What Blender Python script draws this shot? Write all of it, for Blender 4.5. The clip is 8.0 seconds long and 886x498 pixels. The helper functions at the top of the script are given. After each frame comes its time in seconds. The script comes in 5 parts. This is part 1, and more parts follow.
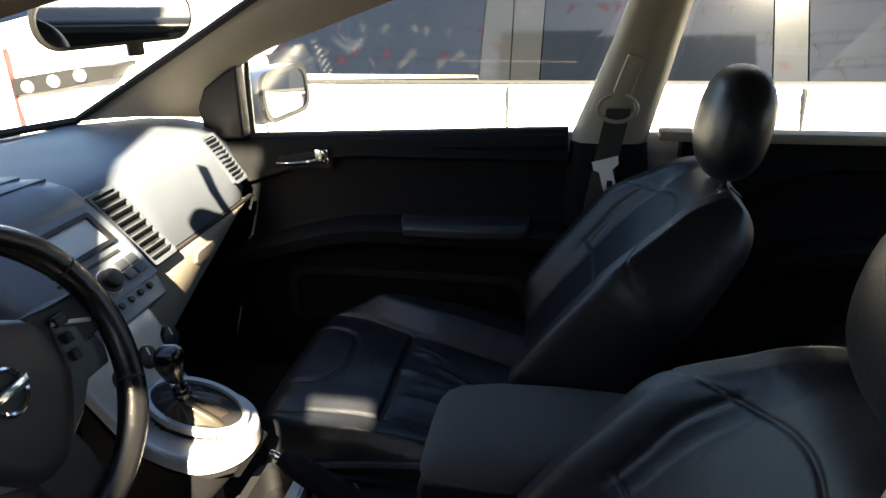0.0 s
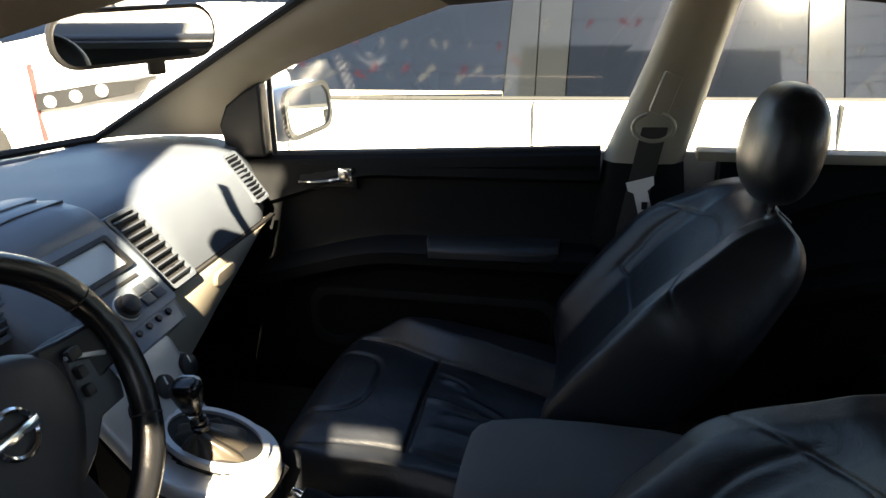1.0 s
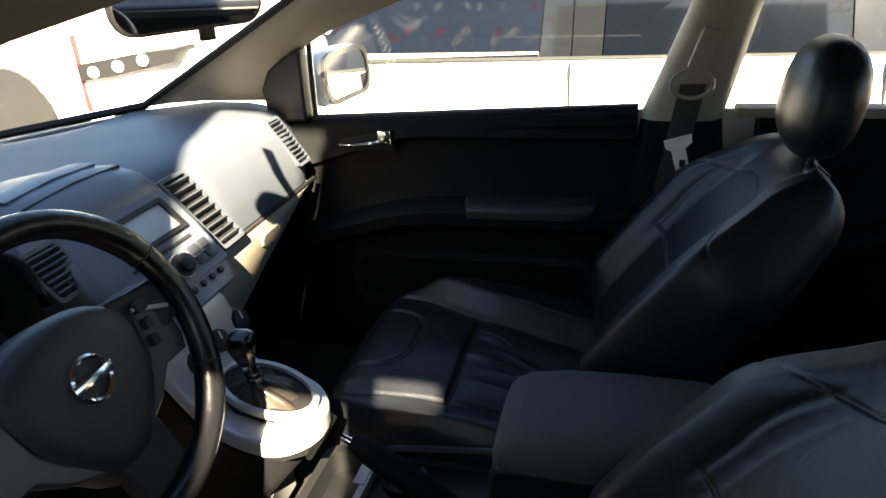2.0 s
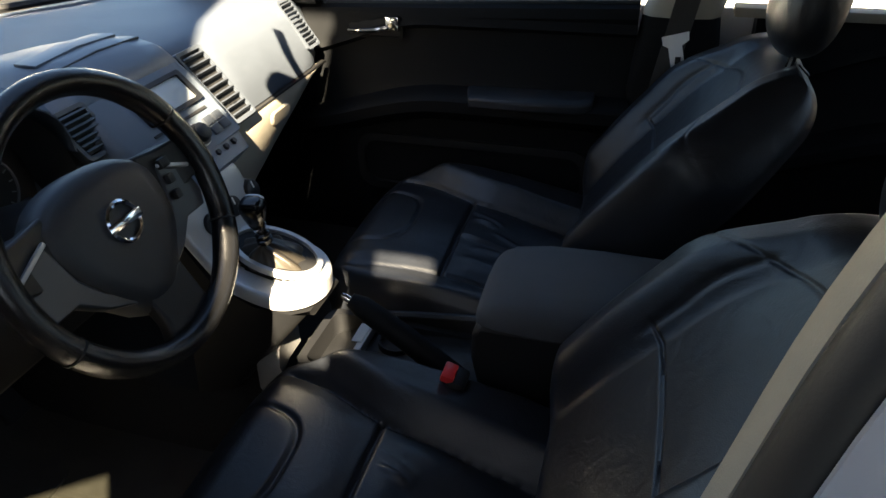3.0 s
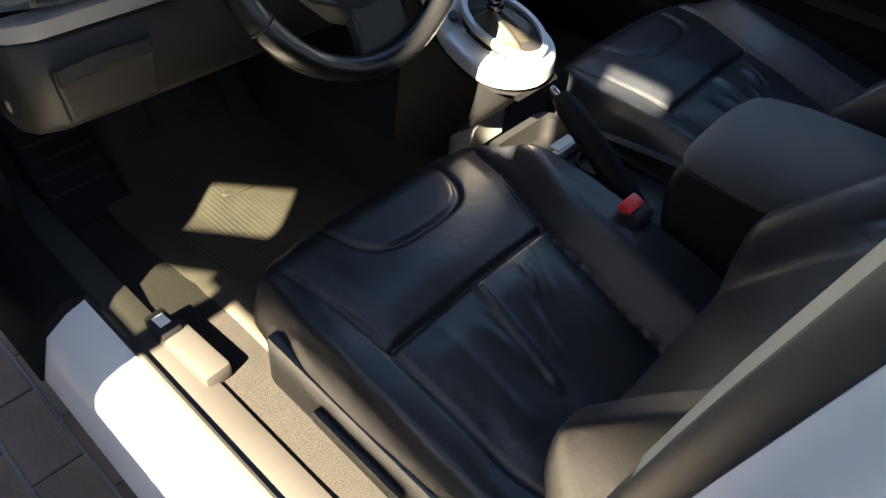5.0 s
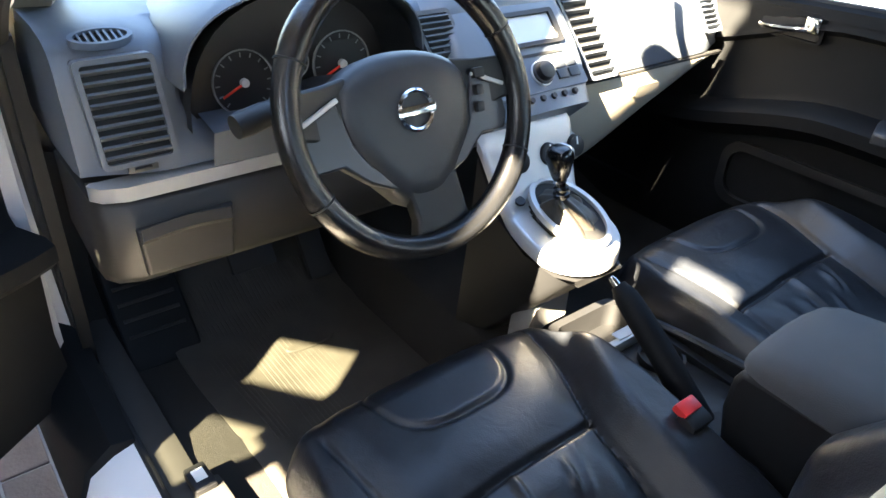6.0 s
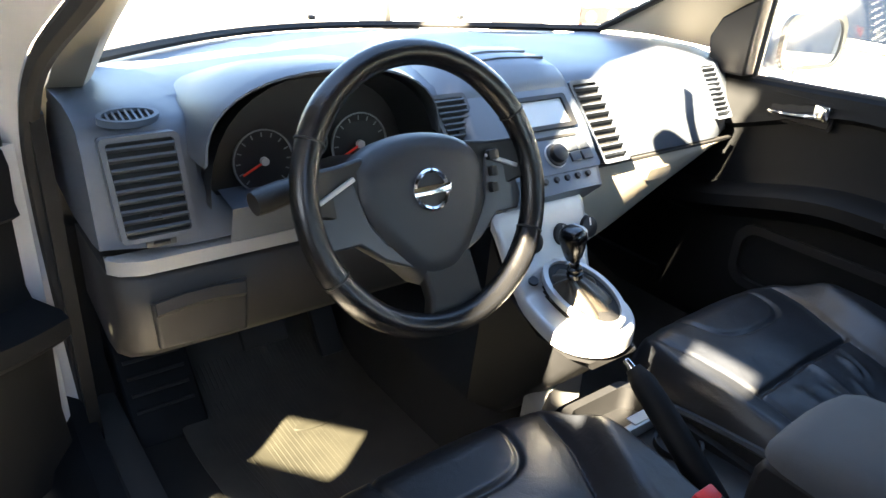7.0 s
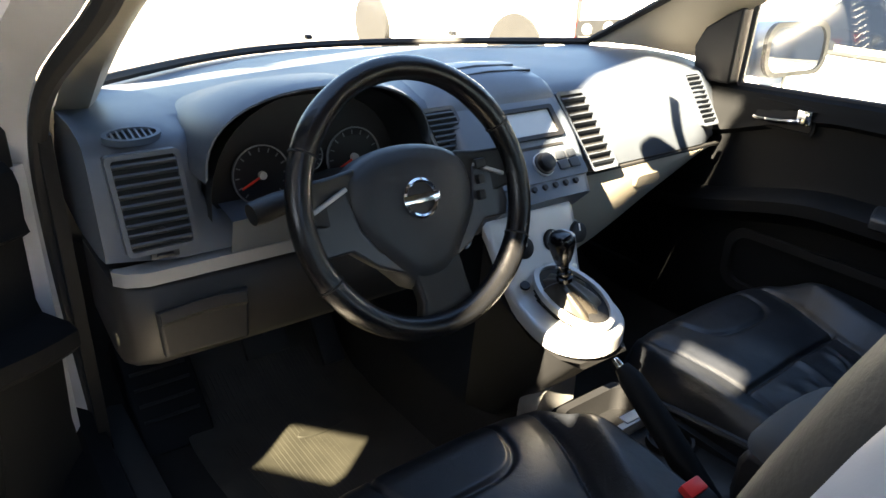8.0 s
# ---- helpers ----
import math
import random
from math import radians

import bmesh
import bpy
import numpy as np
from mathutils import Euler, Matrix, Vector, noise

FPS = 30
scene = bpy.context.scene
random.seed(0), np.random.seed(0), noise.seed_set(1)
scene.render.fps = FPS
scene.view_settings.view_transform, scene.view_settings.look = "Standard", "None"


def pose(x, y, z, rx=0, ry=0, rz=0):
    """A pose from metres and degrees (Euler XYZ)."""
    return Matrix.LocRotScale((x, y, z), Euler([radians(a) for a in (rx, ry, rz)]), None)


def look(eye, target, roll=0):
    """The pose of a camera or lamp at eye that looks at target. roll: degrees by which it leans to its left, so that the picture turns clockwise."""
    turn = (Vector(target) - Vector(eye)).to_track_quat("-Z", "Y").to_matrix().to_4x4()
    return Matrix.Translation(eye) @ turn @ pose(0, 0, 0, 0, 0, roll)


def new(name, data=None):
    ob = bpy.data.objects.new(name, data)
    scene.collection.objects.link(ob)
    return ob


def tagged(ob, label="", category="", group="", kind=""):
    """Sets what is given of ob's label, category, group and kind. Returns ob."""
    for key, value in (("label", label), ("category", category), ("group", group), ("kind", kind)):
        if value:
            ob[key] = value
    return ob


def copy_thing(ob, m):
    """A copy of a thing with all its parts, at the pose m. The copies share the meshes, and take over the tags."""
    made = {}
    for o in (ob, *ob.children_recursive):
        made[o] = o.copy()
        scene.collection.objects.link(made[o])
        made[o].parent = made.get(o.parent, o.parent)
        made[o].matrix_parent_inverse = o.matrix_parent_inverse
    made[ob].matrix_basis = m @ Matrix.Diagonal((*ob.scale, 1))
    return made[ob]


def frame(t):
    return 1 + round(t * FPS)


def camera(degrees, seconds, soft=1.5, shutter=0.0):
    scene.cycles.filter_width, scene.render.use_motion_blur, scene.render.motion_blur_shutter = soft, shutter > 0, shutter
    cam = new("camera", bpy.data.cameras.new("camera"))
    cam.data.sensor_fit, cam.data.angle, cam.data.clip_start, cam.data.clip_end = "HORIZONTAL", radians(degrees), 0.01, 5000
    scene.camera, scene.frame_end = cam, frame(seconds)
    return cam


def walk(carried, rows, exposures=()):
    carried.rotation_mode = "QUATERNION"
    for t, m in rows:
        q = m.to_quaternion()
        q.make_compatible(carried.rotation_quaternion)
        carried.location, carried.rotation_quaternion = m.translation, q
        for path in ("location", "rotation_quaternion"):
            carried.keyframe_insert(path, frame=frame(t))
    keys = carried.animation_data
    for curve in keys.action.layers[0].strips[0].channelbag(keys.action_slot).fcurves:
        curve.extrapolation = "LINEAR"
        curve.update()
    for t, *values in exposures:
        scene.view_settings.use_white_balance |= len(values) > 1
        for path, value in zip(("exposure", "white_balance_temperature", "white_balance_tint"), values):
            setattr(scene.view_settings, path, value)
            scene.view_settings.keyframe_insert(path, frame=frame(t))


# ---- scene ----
cam = camera(63.7, 8.0)
PATH = [
    (0, (0.579, -0.897, 1.347), (0.22, 0.916, 0.582), -1.4),
    (0.5, (0.551, -0.857, 1.345), (0.164, 0.977, 0.647), -0.7),
    (1, (0.545, -0.843, 1.345), (0.139, 0.975, 0.616), -1.6),
    (2.3, (0.547, -0.904, 1.349), (0.029, 0.827, 0.492), -3.3),
    (2.5, (0.558, -0.923, 1.353), (0.051, 0.79, 0.453), -2.5),
    (3, (0.593, -0.977, 1.352), (0.102, 0.651, 0.299), -1.3),
    (3.5, (0.594, -1.022, 1.339), (0.059, 0.504, 0.164), 0.4),
    (4, (0.62, -1.017, 1.29), (-0.053, 0.363, 0.008), -1.6),
    (4.2, (0.652, -0.991, 1.267), (-0.143, 0.289, -0.048), -2.6),
    (5.3, (0.665, -0.89, 1.231), (-0.298, 0.178, -0.16), 6.2),
    (5.5, (0.677, -0.87, 1.235), (-0.354, 0.204, -0.101), 6.3),
    (6, (0.684, -0.867, 1.254), (-0.627, 0.217, 0.202), 3.4),
    (6.5, (0.68, -0.867, 1.256), (-0.715, 0.244, 0.351), 3.7),
    (7, (0.683, -0.869, 1.254), (-0.738, 0.244, 0.393), 3.6),
    (7.5, (0.694, -0.872, 1.25), (-0.732, 0.226, 0.376), 2.4),
    (8, (0.73, -0.879, 1.262), (-0.715, 0.231, 0.437), 2.1),
]
EXPOSURES = [(0, 4.2), (1.2, 4.2), (2.5, 4.1), (3.5, 4.2), (4.2, 4.5), (5.3, 5.15), (5.6, 5.4), (6, 6.35), (6.5, 6.45), (7, 5.95), (7.5, 5.4), (8, 4.98)]
walk(cam, [(t, look(eye, target, roll)) for t, eye, target, roll in PATH], EXPOSURES)

# ---- world and sun ----
SUN_ELEV, SUN_AZ = 39.5, 73.0      # light travels towards (-cos az, sin az)
world = bpy.data.worlds.new("world")
scene.world = world
world.use_nodes = True
wn = world.node_tree
sky = wn.nodes.new("ShaderNodeTexSky")
sky.sky_type = "NISHITA"
sky.sun_disc = False
sun_dir = Vector((math.cos(radians(SUN_AZ)) * math.cos(radians(SUN_ELEV)), -math.sin(radians(SUN_AZ)) * math.cos(radians(SUN_ELEV)), math.sin(radians(SUN_ELEV))))
sky.sun_elevation = radians(SUN_ELEV)
sky.sun_rotation = math.atan2(sun_dir.x, sun_dir.y)
wn.links.new(sky.outputs[0], wn.nodes["Background"].inputs[0])
wn.nodes["Background"].inputs[1].default_value = 0.024
sun = new("sun", bpy.data.lights.new("sun", "SUN"))
sun.data.energy = 5.0
sun.data.angle = radians(0.5)
sun.data.color = (1.0, 0.82, 0.57)
sun.matrix_world = look(sun_dir * 20, (0, 0, 0))


# ---- materials ----
def material(name, color, rough=0.5, metal=0.0, grain=300.0, bump=0.15, vary=0.15, stain=6.0, spec=0.5, coat=0.0, dist=0.001):
    """Principled surface with fine relief and a slow drift of tone."""
    m = bpy.data.materials.new(name)
    m.use_nodes = True
    nt = m.node_tree
    b = nt.nodes["Principled BSDF"]
    b.inputs["Roughness"].default_value = rough
    b.inputs["Metallic"].default_value = metal
    b.inputs["Specular IOR Level"].default_value = spec
    b.inputs["Coat Weight"].default_value = coat
    tc = nt.nodes.new("ShaderNodeTexCoord")
    big = nt.nodes.new("ShaderNodeTexNoise")
    big.inputs["Scale"].default_value = stain
    big.inputs["Detail"].default_value = 5.0
    nt.links.new(tc.outputs["Object"], big.inputs["Vector"])
    ramp = nt.nodes.new("ShaderNodeValToRGB")
    ramp.color_ramp.elements[0].position, ramp.color_ramp.elements[1].position = 0.3, 0.72
    ramp.color_ramp.elements[0].color = (*[c * (1 - vary) for c in color], 1)
    ramp.color_ramp.elements[1].color = (*[min(1, c * (1 + vary)) for c in color], 1)
    nt.links.new(big.outputs["Fac"], ramp.inputs["Fac"])
    nt.links.new(ramp.outputs["Color"], b.inputs["Base Color"])
    if bump:
        fine = nt.nodes.new("ShaderNodeTexNoise")
        fine.inputs["Scale"].default_value = grain
        fine.inputs["Detail"].default_value = 3.0
        nt.links.new(tc.outputs["Object"], fine.inputs["Vector"])
        bp = nt.nodes.new("ShaderNodeBump")
        bp.inputs["Strength"].default_value = bump
        bp.inputs["Distance"].default_value = dist
        nt.links.new(fine.outputs["Fac"], bp.inputs["Height"])
        nt.links.new(bp.outputs["Normal"], b.inputs["Normal"])
        rr = nt.nodes.new("ShaderNodeMapRange")
        rr.inputs["To Min"].default_value = max(0.02, rough - 0.08)
        rr.inputs["To Max"].default_value = min(1.0, rough + 0.1)
        nt.links.new(big.outputs["Fac"], rr.inputs["Value"])
        nt.links.new(rr.outputs["Result"], b.inputs["Roughness"])
    return m


def leather(name, color, rough=0.42):
    """Grained leather: cell grain, long soft wrinkles and worn tone."""
    m = material(name, color, rough=rough, grain=420, bump=0.0, vary=0.25, stain=9)
    nt = m.node_tree
    b = nt.nodes["Principled BSDF"]
    tc = nt.nodes["Texture Coordinate"]
    cell = nt.nodes.new("ShaderNodeTexVoronoi")
    cell.inputs["Scale"].default_value = 520
    nt.links.new(tc.outputs["Object"], cell.inputs["Vector"])
    wr = nt.nodes.new("ShaderNodeTexNoise")
    wr.inputs["Scale"].default_value = 24
    wr.inputs["Detail"].default_value = 4
    wr.inputs["Distortion"].default_value = 1.2
    nt.links.new(tc.outputs["Object"], wr.inputs["Vector"])
    b1 = nt.nodes.new("ShaderNodeBump")
    b1.inputs["Strength"].default_value, b1.inputs["Distance"].default_value = 0.22, 0.005
    nt.links.new(wr.outputs["Fac"], b1.inputs["Height"])
    b2 = nt.nodes.new("ShaderNodeBump")
    b2.inputs["Strength"].default_value, b2.inputs["Distance"].default_value = 0.25, 0.0006
    nt.links.new(cell.outputs["Distance"], b2.inputs["Height"])
    nt.links.new(b1.outputs["Normal"], b2.inputs["Normal"])
    nt.links.new(b2.outputs["Normal"], b.inputs["Normal"])
    return m


def glass(name, color=(0.93, 0.96, 0.96)):
    """Thin pane: clear view with a weak mirror image that grows at grazing angles."""
    m = bpy.data.materials.new(name)
    m.use_nodes = True
    nt = m.node_tree
    nt.nodes.remove(nt.nodes["Principled BSDF"])
    tr = nt.nodes.new("ShaderNodeBsdfTransparent")
    tr.inputs["Color"].default_value = (*color, 1)
    gl = nt.nodes.new("ShaderNodeBsdfGlossy")
    gl.inputs["Roughness"].default_value = 0.02
    lw = nt.nodes.new("ShaderNodeLayerWeight")
    lw.inputs["Blend"].default_value = 0.5
    pw = nt.nodes.new("ShaderNodeMath")
    pw.operation = "POWER"
    pw.inputs[1].default_value = 5.0
    nt.links.new(lw.outputs["Facing"], pw.inputs[0])
    fr = nt.nodes.new("ShaderNodeMath")
    fr.operation = "MULTIPLY_ADD"
    fr.inputs[1].default_value, fr.inputs[2].default_value = 0.5, 0.04
    nt.links.new(pw.outputs[0], fr.inputs[0])
    mix = nt.nodes.new("ShaderNodeMixShader")
    nt.links.new(fr.outputs[0], mix.inputs[0])
    nt.links.new(tr.outputs[0], mix.inputs[1])
    nt.links.new(gl.outputs[0], mix.inputs[2])
    nt.links.new(mix.outputs[0], nt.nodes["Material Output"].inputs["Surface"])
    return m


M_LEATHER = leather("black_leather", (0.0100, 0.0116, 0.0148), 0.39)
M_DASH = material("slate_dash_plastic", (0.068, 0.080, 0.098), 0.40, grain=900, bump=0.25, vary=0.08)
M_POD = material("slate_satin_plastic", (0.100, 0.121, 0.147), 0.35, grain=900, bump=0.1, vary=0.06)
M_CREAM = material("cream_trim_plastic", (0.31, 0.282, 0.222), 0.55, grain=700, bump=0.2, vary=0.07)
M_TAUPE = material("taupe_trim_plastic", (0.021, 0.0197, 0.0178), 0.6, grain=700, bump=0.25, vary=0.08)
M_SILVER = material("silver_painted_plastic", (0.4680, 0.4770, 0.4770), 0.33, metal=0.35, grain=1200, bump=0.05, vary=0.05)
M_BLACK = material("black_plastic", (0.0060, 0.0063, 0.0069), 0.5, grain=800, bump=0.2)
M_PANEL = material("charcoal_door_vinyl", (0.0050, 0.0056, 0.0063), 0.62, grain=600, bump=0.3, spec=0.15)
M_GREYFAB = material("grey_fabric", (0.068, 0.071, 0.074), 0.9, grain=900, bump=0.5)
M_RUBBER = material("black_rubber", (0.0072, 0.0072, 0.0072), 0.75, grain=500, bump=0.2)
M_CHROME = material("chrome", (0.82, 0.83, 0.84), 0.12, metal=1.0, bump=0.0, vary=0.03)
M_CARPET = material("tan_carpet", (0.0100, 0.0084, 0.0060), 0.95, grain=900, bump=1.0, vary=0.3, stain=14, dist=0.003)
M_MAT = material("tan_rubber_mat", (0.036, 0.032, 0.025), 0.7, grain=500, bump=0.3, vary=0.25, stain=18)
M_RED = material("red_plastic", (0.62, 0.03, 0.03), 0.35, bump=0.05)
M_BODY = material("silver_car_paint", (0.44, 0.45, 0.48), 0.35, metal=0.15, grain=1500, bump=0.03, coat=0.25)
M_WHITE = material("white_car_paint", (0.70, 0.70, 0.69), 0.25, bump=0.0, vary=0.03, coat=0.5)
M_HEAD = material("tan_headliner", (0.062, 0.055, 0.045), 0.95, grain=900, bump=0.12)
M_LCD = material("pale_display", (0.46, 0.50, 0.51), 0.12, bump=0.0, vary=0.04)
M_MIRROR = material("mirror_glass", (0.85, 0.86, 0.86), 0.02, metal=1.0, bump=0.0, vary=0.0)
M_GLASS = glass("clear_glass")
M_TINTED = glass("green_tinted_glass", (0.58, 0.60, 0.57))
M_TINT = material("tinted_glass", (0.0025, 0.0035, 0.006), 0.04, bump=0.0, vary=0.2, spec=0.4, coat=0.0, stain=1.5)
M_GREYPIL = material("grey_film_trim", (0.022, 0.026, 0.031), 0.35, bump=0.05)
M_LAMP = material("clear_lamp", (0.55, 0.57, 0.6), 0.1, metal=0.6, bump=0.0)
M_LABEL = material("white_sticker", (0.75, 0.75, 0.72), 0.5, bump=0.05)
M_BELT = material("grey_webbing", (0.05, 0.047, 0.042), 0.8, grain=1200, bump=0.6)
M_GROUND = material("sunlit_concrete", (0.22, 0.205, 0.19), 0.9, grain=60, bump=0.5, vary=0.2, stain=2, dist=0.01)
M_PAVER = material("reddish_paver", (0.115, 0.085, 0.072), 0.9, grain=120, bump=0.5, vary=0.25, stain=9, dist=0.004)
M_FENCE = material("weathered_dark_boards", (0.05, 0.045, 0.04), 0.85, grain=90, bump=0.5, vary=0.3, stain=5)
M_NEEDLE = material("red_needle", (0.7, 0.04, 0.02), 0.4, bump=0.0)
# darker copy of the taupe trim; shade below the dashboard is in its colour
M_TAUPE_SHADED = material("shaded_taupe_plastic", (0.0105, 0.0100, 0.0090), 0.6, grain=700, bump=0.25, vary=0.08)
M_SLAT = material("dark_louvre_plastic", (0.036, 0.042, 0.051), 0.45, grain=900, bump=0.15)
# belt tongue metal: near-white colour stands in for sun falling on it
M_TONGUE_LIT = material("metal_coloured_sunlit", (0.86, 0.86, 0.85), 0.35, metal=0.4, bump=0.02, vary=0.05)
M_SATIN = material("satin_grey_strip", (0.25, 0.252, 0.25), 0.35, metal=0.3, grain=1200, bump=0.05, vary=0.06)
M_SLATE = material("dark_slate_plastic", (0.0190, 0.0220, 0.0262), 0.45, grain=900, bump=0.15, vary=0.08)
M_WING = material("grey_satin_plastic", (0.045, 0.049, 0.055), 0.32, metal=0.2, grain=1200, bump=0.05, vary=0.06)
M_GLOSS = material("gloss_black_plastic", (0.004, 0.004, 0.0045), 0.22, bump=0.0, vary=0.05)
M_JAMB = material("grey_jamb_rubber", (0.013, 0.0125, 0.012), 0.55, grain=500, bump=0.15)
M_DARKPIL = material("dark_film", (0.007, 0.008, 0.0095), 0.06, bump=0.0, vary=0.1)
M_RING = material("dull_grey_print", (0.16, 0.165, 0.17), 0.4, bump=0.0)
M_REDGAP = material("dark_joint", (0.08, 0.012, 0.012), 0.6, bump=0.0)
M_DIAL = material("dial_face", (0.008, 0.008, 0.009), 0.4, bump=0.0)


def cloth(name, color):
    """Thin cloth that the sun shines through."""
    m = bpy.data.materials.new(name)
    m.use_nodes = True
    nt = m.node_tree
    tl = nt.nodes.new("ShaderNodeBsdfTranslucent")
    tl.inputs["Color"].default_value = (*color, 1)
    mix = nt.nodes.new("ShaderNodeMixShader")
    mix.inputs[0].default_value = 0.6
    b = nt.nodes["Principled BSDF"]
    b.inputs["Base Color"].default_value = (*color, 1)
    b.inputs["Roughness"].default_value = 0.5
    nt.links.new(b.outputs[0], mix.inputs[1])
    nt.links.new(tl.outputs[0], mix.inputs[2])
    nt.links.new(mix.outputs[0], nt.nodes["Material Output"].inputs["Surface"])
    return m


M_FLAG = cloth("white_pennant", (0.88, 0.88, 0.86))
M_FLAGRED = cloth("red_pennant", (0.75, 0.10, 0.06))


# ---- mesh helpers ----
def thing(name, at, label, category, group="", kind=""):
    e = new(name)
    e.empty_display_size = 0.05
    e.location = at
    return tagged(e, label, category, group, kind)


def part(name, bm, mat, parent=None, label="", smooth=True, bevel=0.0, sharp=40.0):
    bmesh.ops.recalc_face_normals(bm, faces=bm.faces)
    me = bpy.data.meshes.new(name)
    for f in bm.faces:
        f.smooth = smooth
    if smooth:
        lim = radians(sharp)
        for e in bm.edges:
            if len(e.link_faces) == 2 and e.calc_face_angle(0.0) > lim:
                e.smooth = False
    bm.to_mesh(me)
    bm.free()
    me.materials.append(mat)
    ob = new(name, me)
    if parent is not None:
        ob.parent = parent
        if parent.type == "EMPTY":
            ob.matrix_parent_inverse = Matrix.Translation(parent.location).inverted()
    if bevel:
        md = ob.modifiers.new("bevel", "BEVEL")
        md.width, md.segments, md.limit_method, md.angle_limit = bevel, 2, "ANGLE", radians(35)
    if label:
        ob["label"] = label
    return ob


def setting(name, bm, mat, label, category, **k):
    return tagged(part(name, bm, mat, None, **k), label, category, kind="structure")


def box(bm, c, s, m=None, r=0.0, seg=2):
    g = bmesh.ops.create_cube(bm, size=1.0)
    vs = g["verts"]
    bmesh.ops.scale(bm, vec=s, verts=vs)
    if r:
        es = list({e for v in vs for e in v.link_edges})
        g = bmesh.ops.bevel(bm, geom=es, offset=r, segments=seg, affect="EDGES", profile=0.6)
        vs = list({v for f in g["faces"] for v in f.verts} | {v for v in vs if v.is_valid})
    M = Matrix.Translation(c) @ (m.to_4x4() if m else Matrix())
    bmesh.ops.transform(bm, matrix=M, verts=vs)
    return bm


def nbox(c, s, m=None, r=0.0, seg=2):
    return box(bmesh.new(), c, s, m, r, seg)


def loft(bm, rings, caps=True, closed=True):
    """A skin over rings of equally many points."""
    rows = [[bm.verts.new(p) for p in ring] for ring in rings]
    n = len(rows[0])
    for a, b in zip(rows, rows[1:]):
        for k in range(n if closed else n - 1):
            q = (a[k], a[(k + 1) % n], b[(k + 1) % n], b[k])
            bm.faces.new(q)
    if caps and closed:
        bm.faces.new(rows[0])
        bm.faces.new(rows[-1])
    return bm


def tube(bm, pts, r, n=10, caps=True):
    pts = [Vector(p) for p in pts]
    rs = r if isinstance(r, (list, tuple)) else [r] * len(pts)
    rings, up = [], None
    for k, p in enumerate(pts):
        d = (pts[min(k + 1, len(pts) - 1)] - pts[max(k - 1, 0)]).normalized()
        if up is None:
            up = Vector((0, 0, 1)) if abs(d.z) < 0.9 else Vector((1, 0, 0))
        a = d.cross(up).normalized()
        up = a.cross(d)
        rings.append([p + (a * math.cos(t) + up * math.sin(t)) * rs[k] for t in (2 * math.pi * i / n for i in range(n))])
    return loft(bm, rings, caps)


def curve(pts, n=8):
    """Points of a smooth line through the given ones."""
    P = [Vector(p) for p in pts]
    out = []
    for k in range(len(P) - 1):
        a, b, c, d = P[max(k - 1, 0)], P[k], P[k + 1], P[min(k + 2, len(P) - 1)]
        for i in range(n):
            t = i / n
            out.append(0.5 * ((2 * b) + (c - a) * t + (2 * a - 5 * b + 4 * c - d) * t * t + (3 * b - a - 3 * c + d) * t ** 3))
    return out + [P[-1]]


def lathe(bm, prof, m, n=28, caps=True):
    """Rings of (radius, height) about the local z of m."""
    rings = [[m @ Vector((r * math.cos(2 * math.pi * i / n), r * math.sin(2 * math.pi * i / n), z)) for i in range(n)] for r, z in prof]
    return loft(bm, rings, caps)


def frame_at(o, normal, up=(0, 0, 1)):
    """A placed frame: local z along normal, local y as near up as it goes."""
    z = Vector(normal).normalized()
    x = Vector(up).cross(z).normalized()
    y = z.cross(x)
    return Matrix.Translation(o) @ Matrix((x, y, z)).transposed().to_4x4()


def rounded(w, h, r, n=5):
    """Outline of a rounded rectangle about the origin."""
    out = []
    for cx, cy, a0 in ((w / 2 - r, h / 2 - r, 0), (-w / 2 + r, h / 2 - r, 90), (-w / 2 + r, -h / 2 + r, 180), (w / 2 - r, -h / 2 + r, 270)):
        for k in range(n + 1):
            a = radians(a0 + 90 * k / n)
            out.append((cx + r * math.cos(a), cy + r * math.sin(a)))
    return out


def plate(bm, outline, m, z0, z1, lip=0.0):
    """A flat piece with that outline from z0 to z1 of the frame m, its upper edge eased by lip."""
    rings = [[m @ Vector((x, y, z0)) for x, y in outline]]
    if lip:
        cx = sum(p[0] for p in outline) / len(outline)
        cy = sum(p[1] for p in outline) / len(outline)
        rings.append([m @ Vector((x, y, z1 - lip)) for x, y in outline])
        k = []
        for x, y in outline:
            d = math.hypot(x - cx, y - cy) or 1
            f = max(0, 1 - lip / d)
            k.append(m @ Vector((cx + (x - cx) * f, cy + (y - cy) * f, z1)))
        rings.append(k)
    else:
        rings.append([m @ Vector((x, y, z1)) for x, y in outline])
    return loft(bm, rings)


def ring_plate(bm, outer, inner, m, z0, z1):
    """A flat frame between two outlines of equally many points."""
    pts = [[m @ Vector((x, y, z)) for x, y in o] for o, z in ((outer, z0), (outer, z1), (inner, z1), (inner, z0))]
    rows = [[bm.verts.new(p) for p in r] for r in pts]
    n = len(outer)
    for a, b in zip(rows, rows[1:] + rows[:1]):
        for k in range(n):
            bm.faces.new((a[k], a[(k + 1) % n], b[(k + 1) % n], b[k]))
    return bm


def sheet(bm, outline, thick, normal):
    """A slab with a polygon outline in space."""
    nrm = Vector(normal).normalized() * thick
    return loft(bm, [[Vector(p) for p in outline], [Vector(p) + nrm for p in outline]])


def clamp(v, a=0.0, b=1.0):
    return max(a, min(b, v))


def smooth(a, b, v):
    t = clamp((v - a) / (b - a))
    return t * t * (3 - 2 * t)


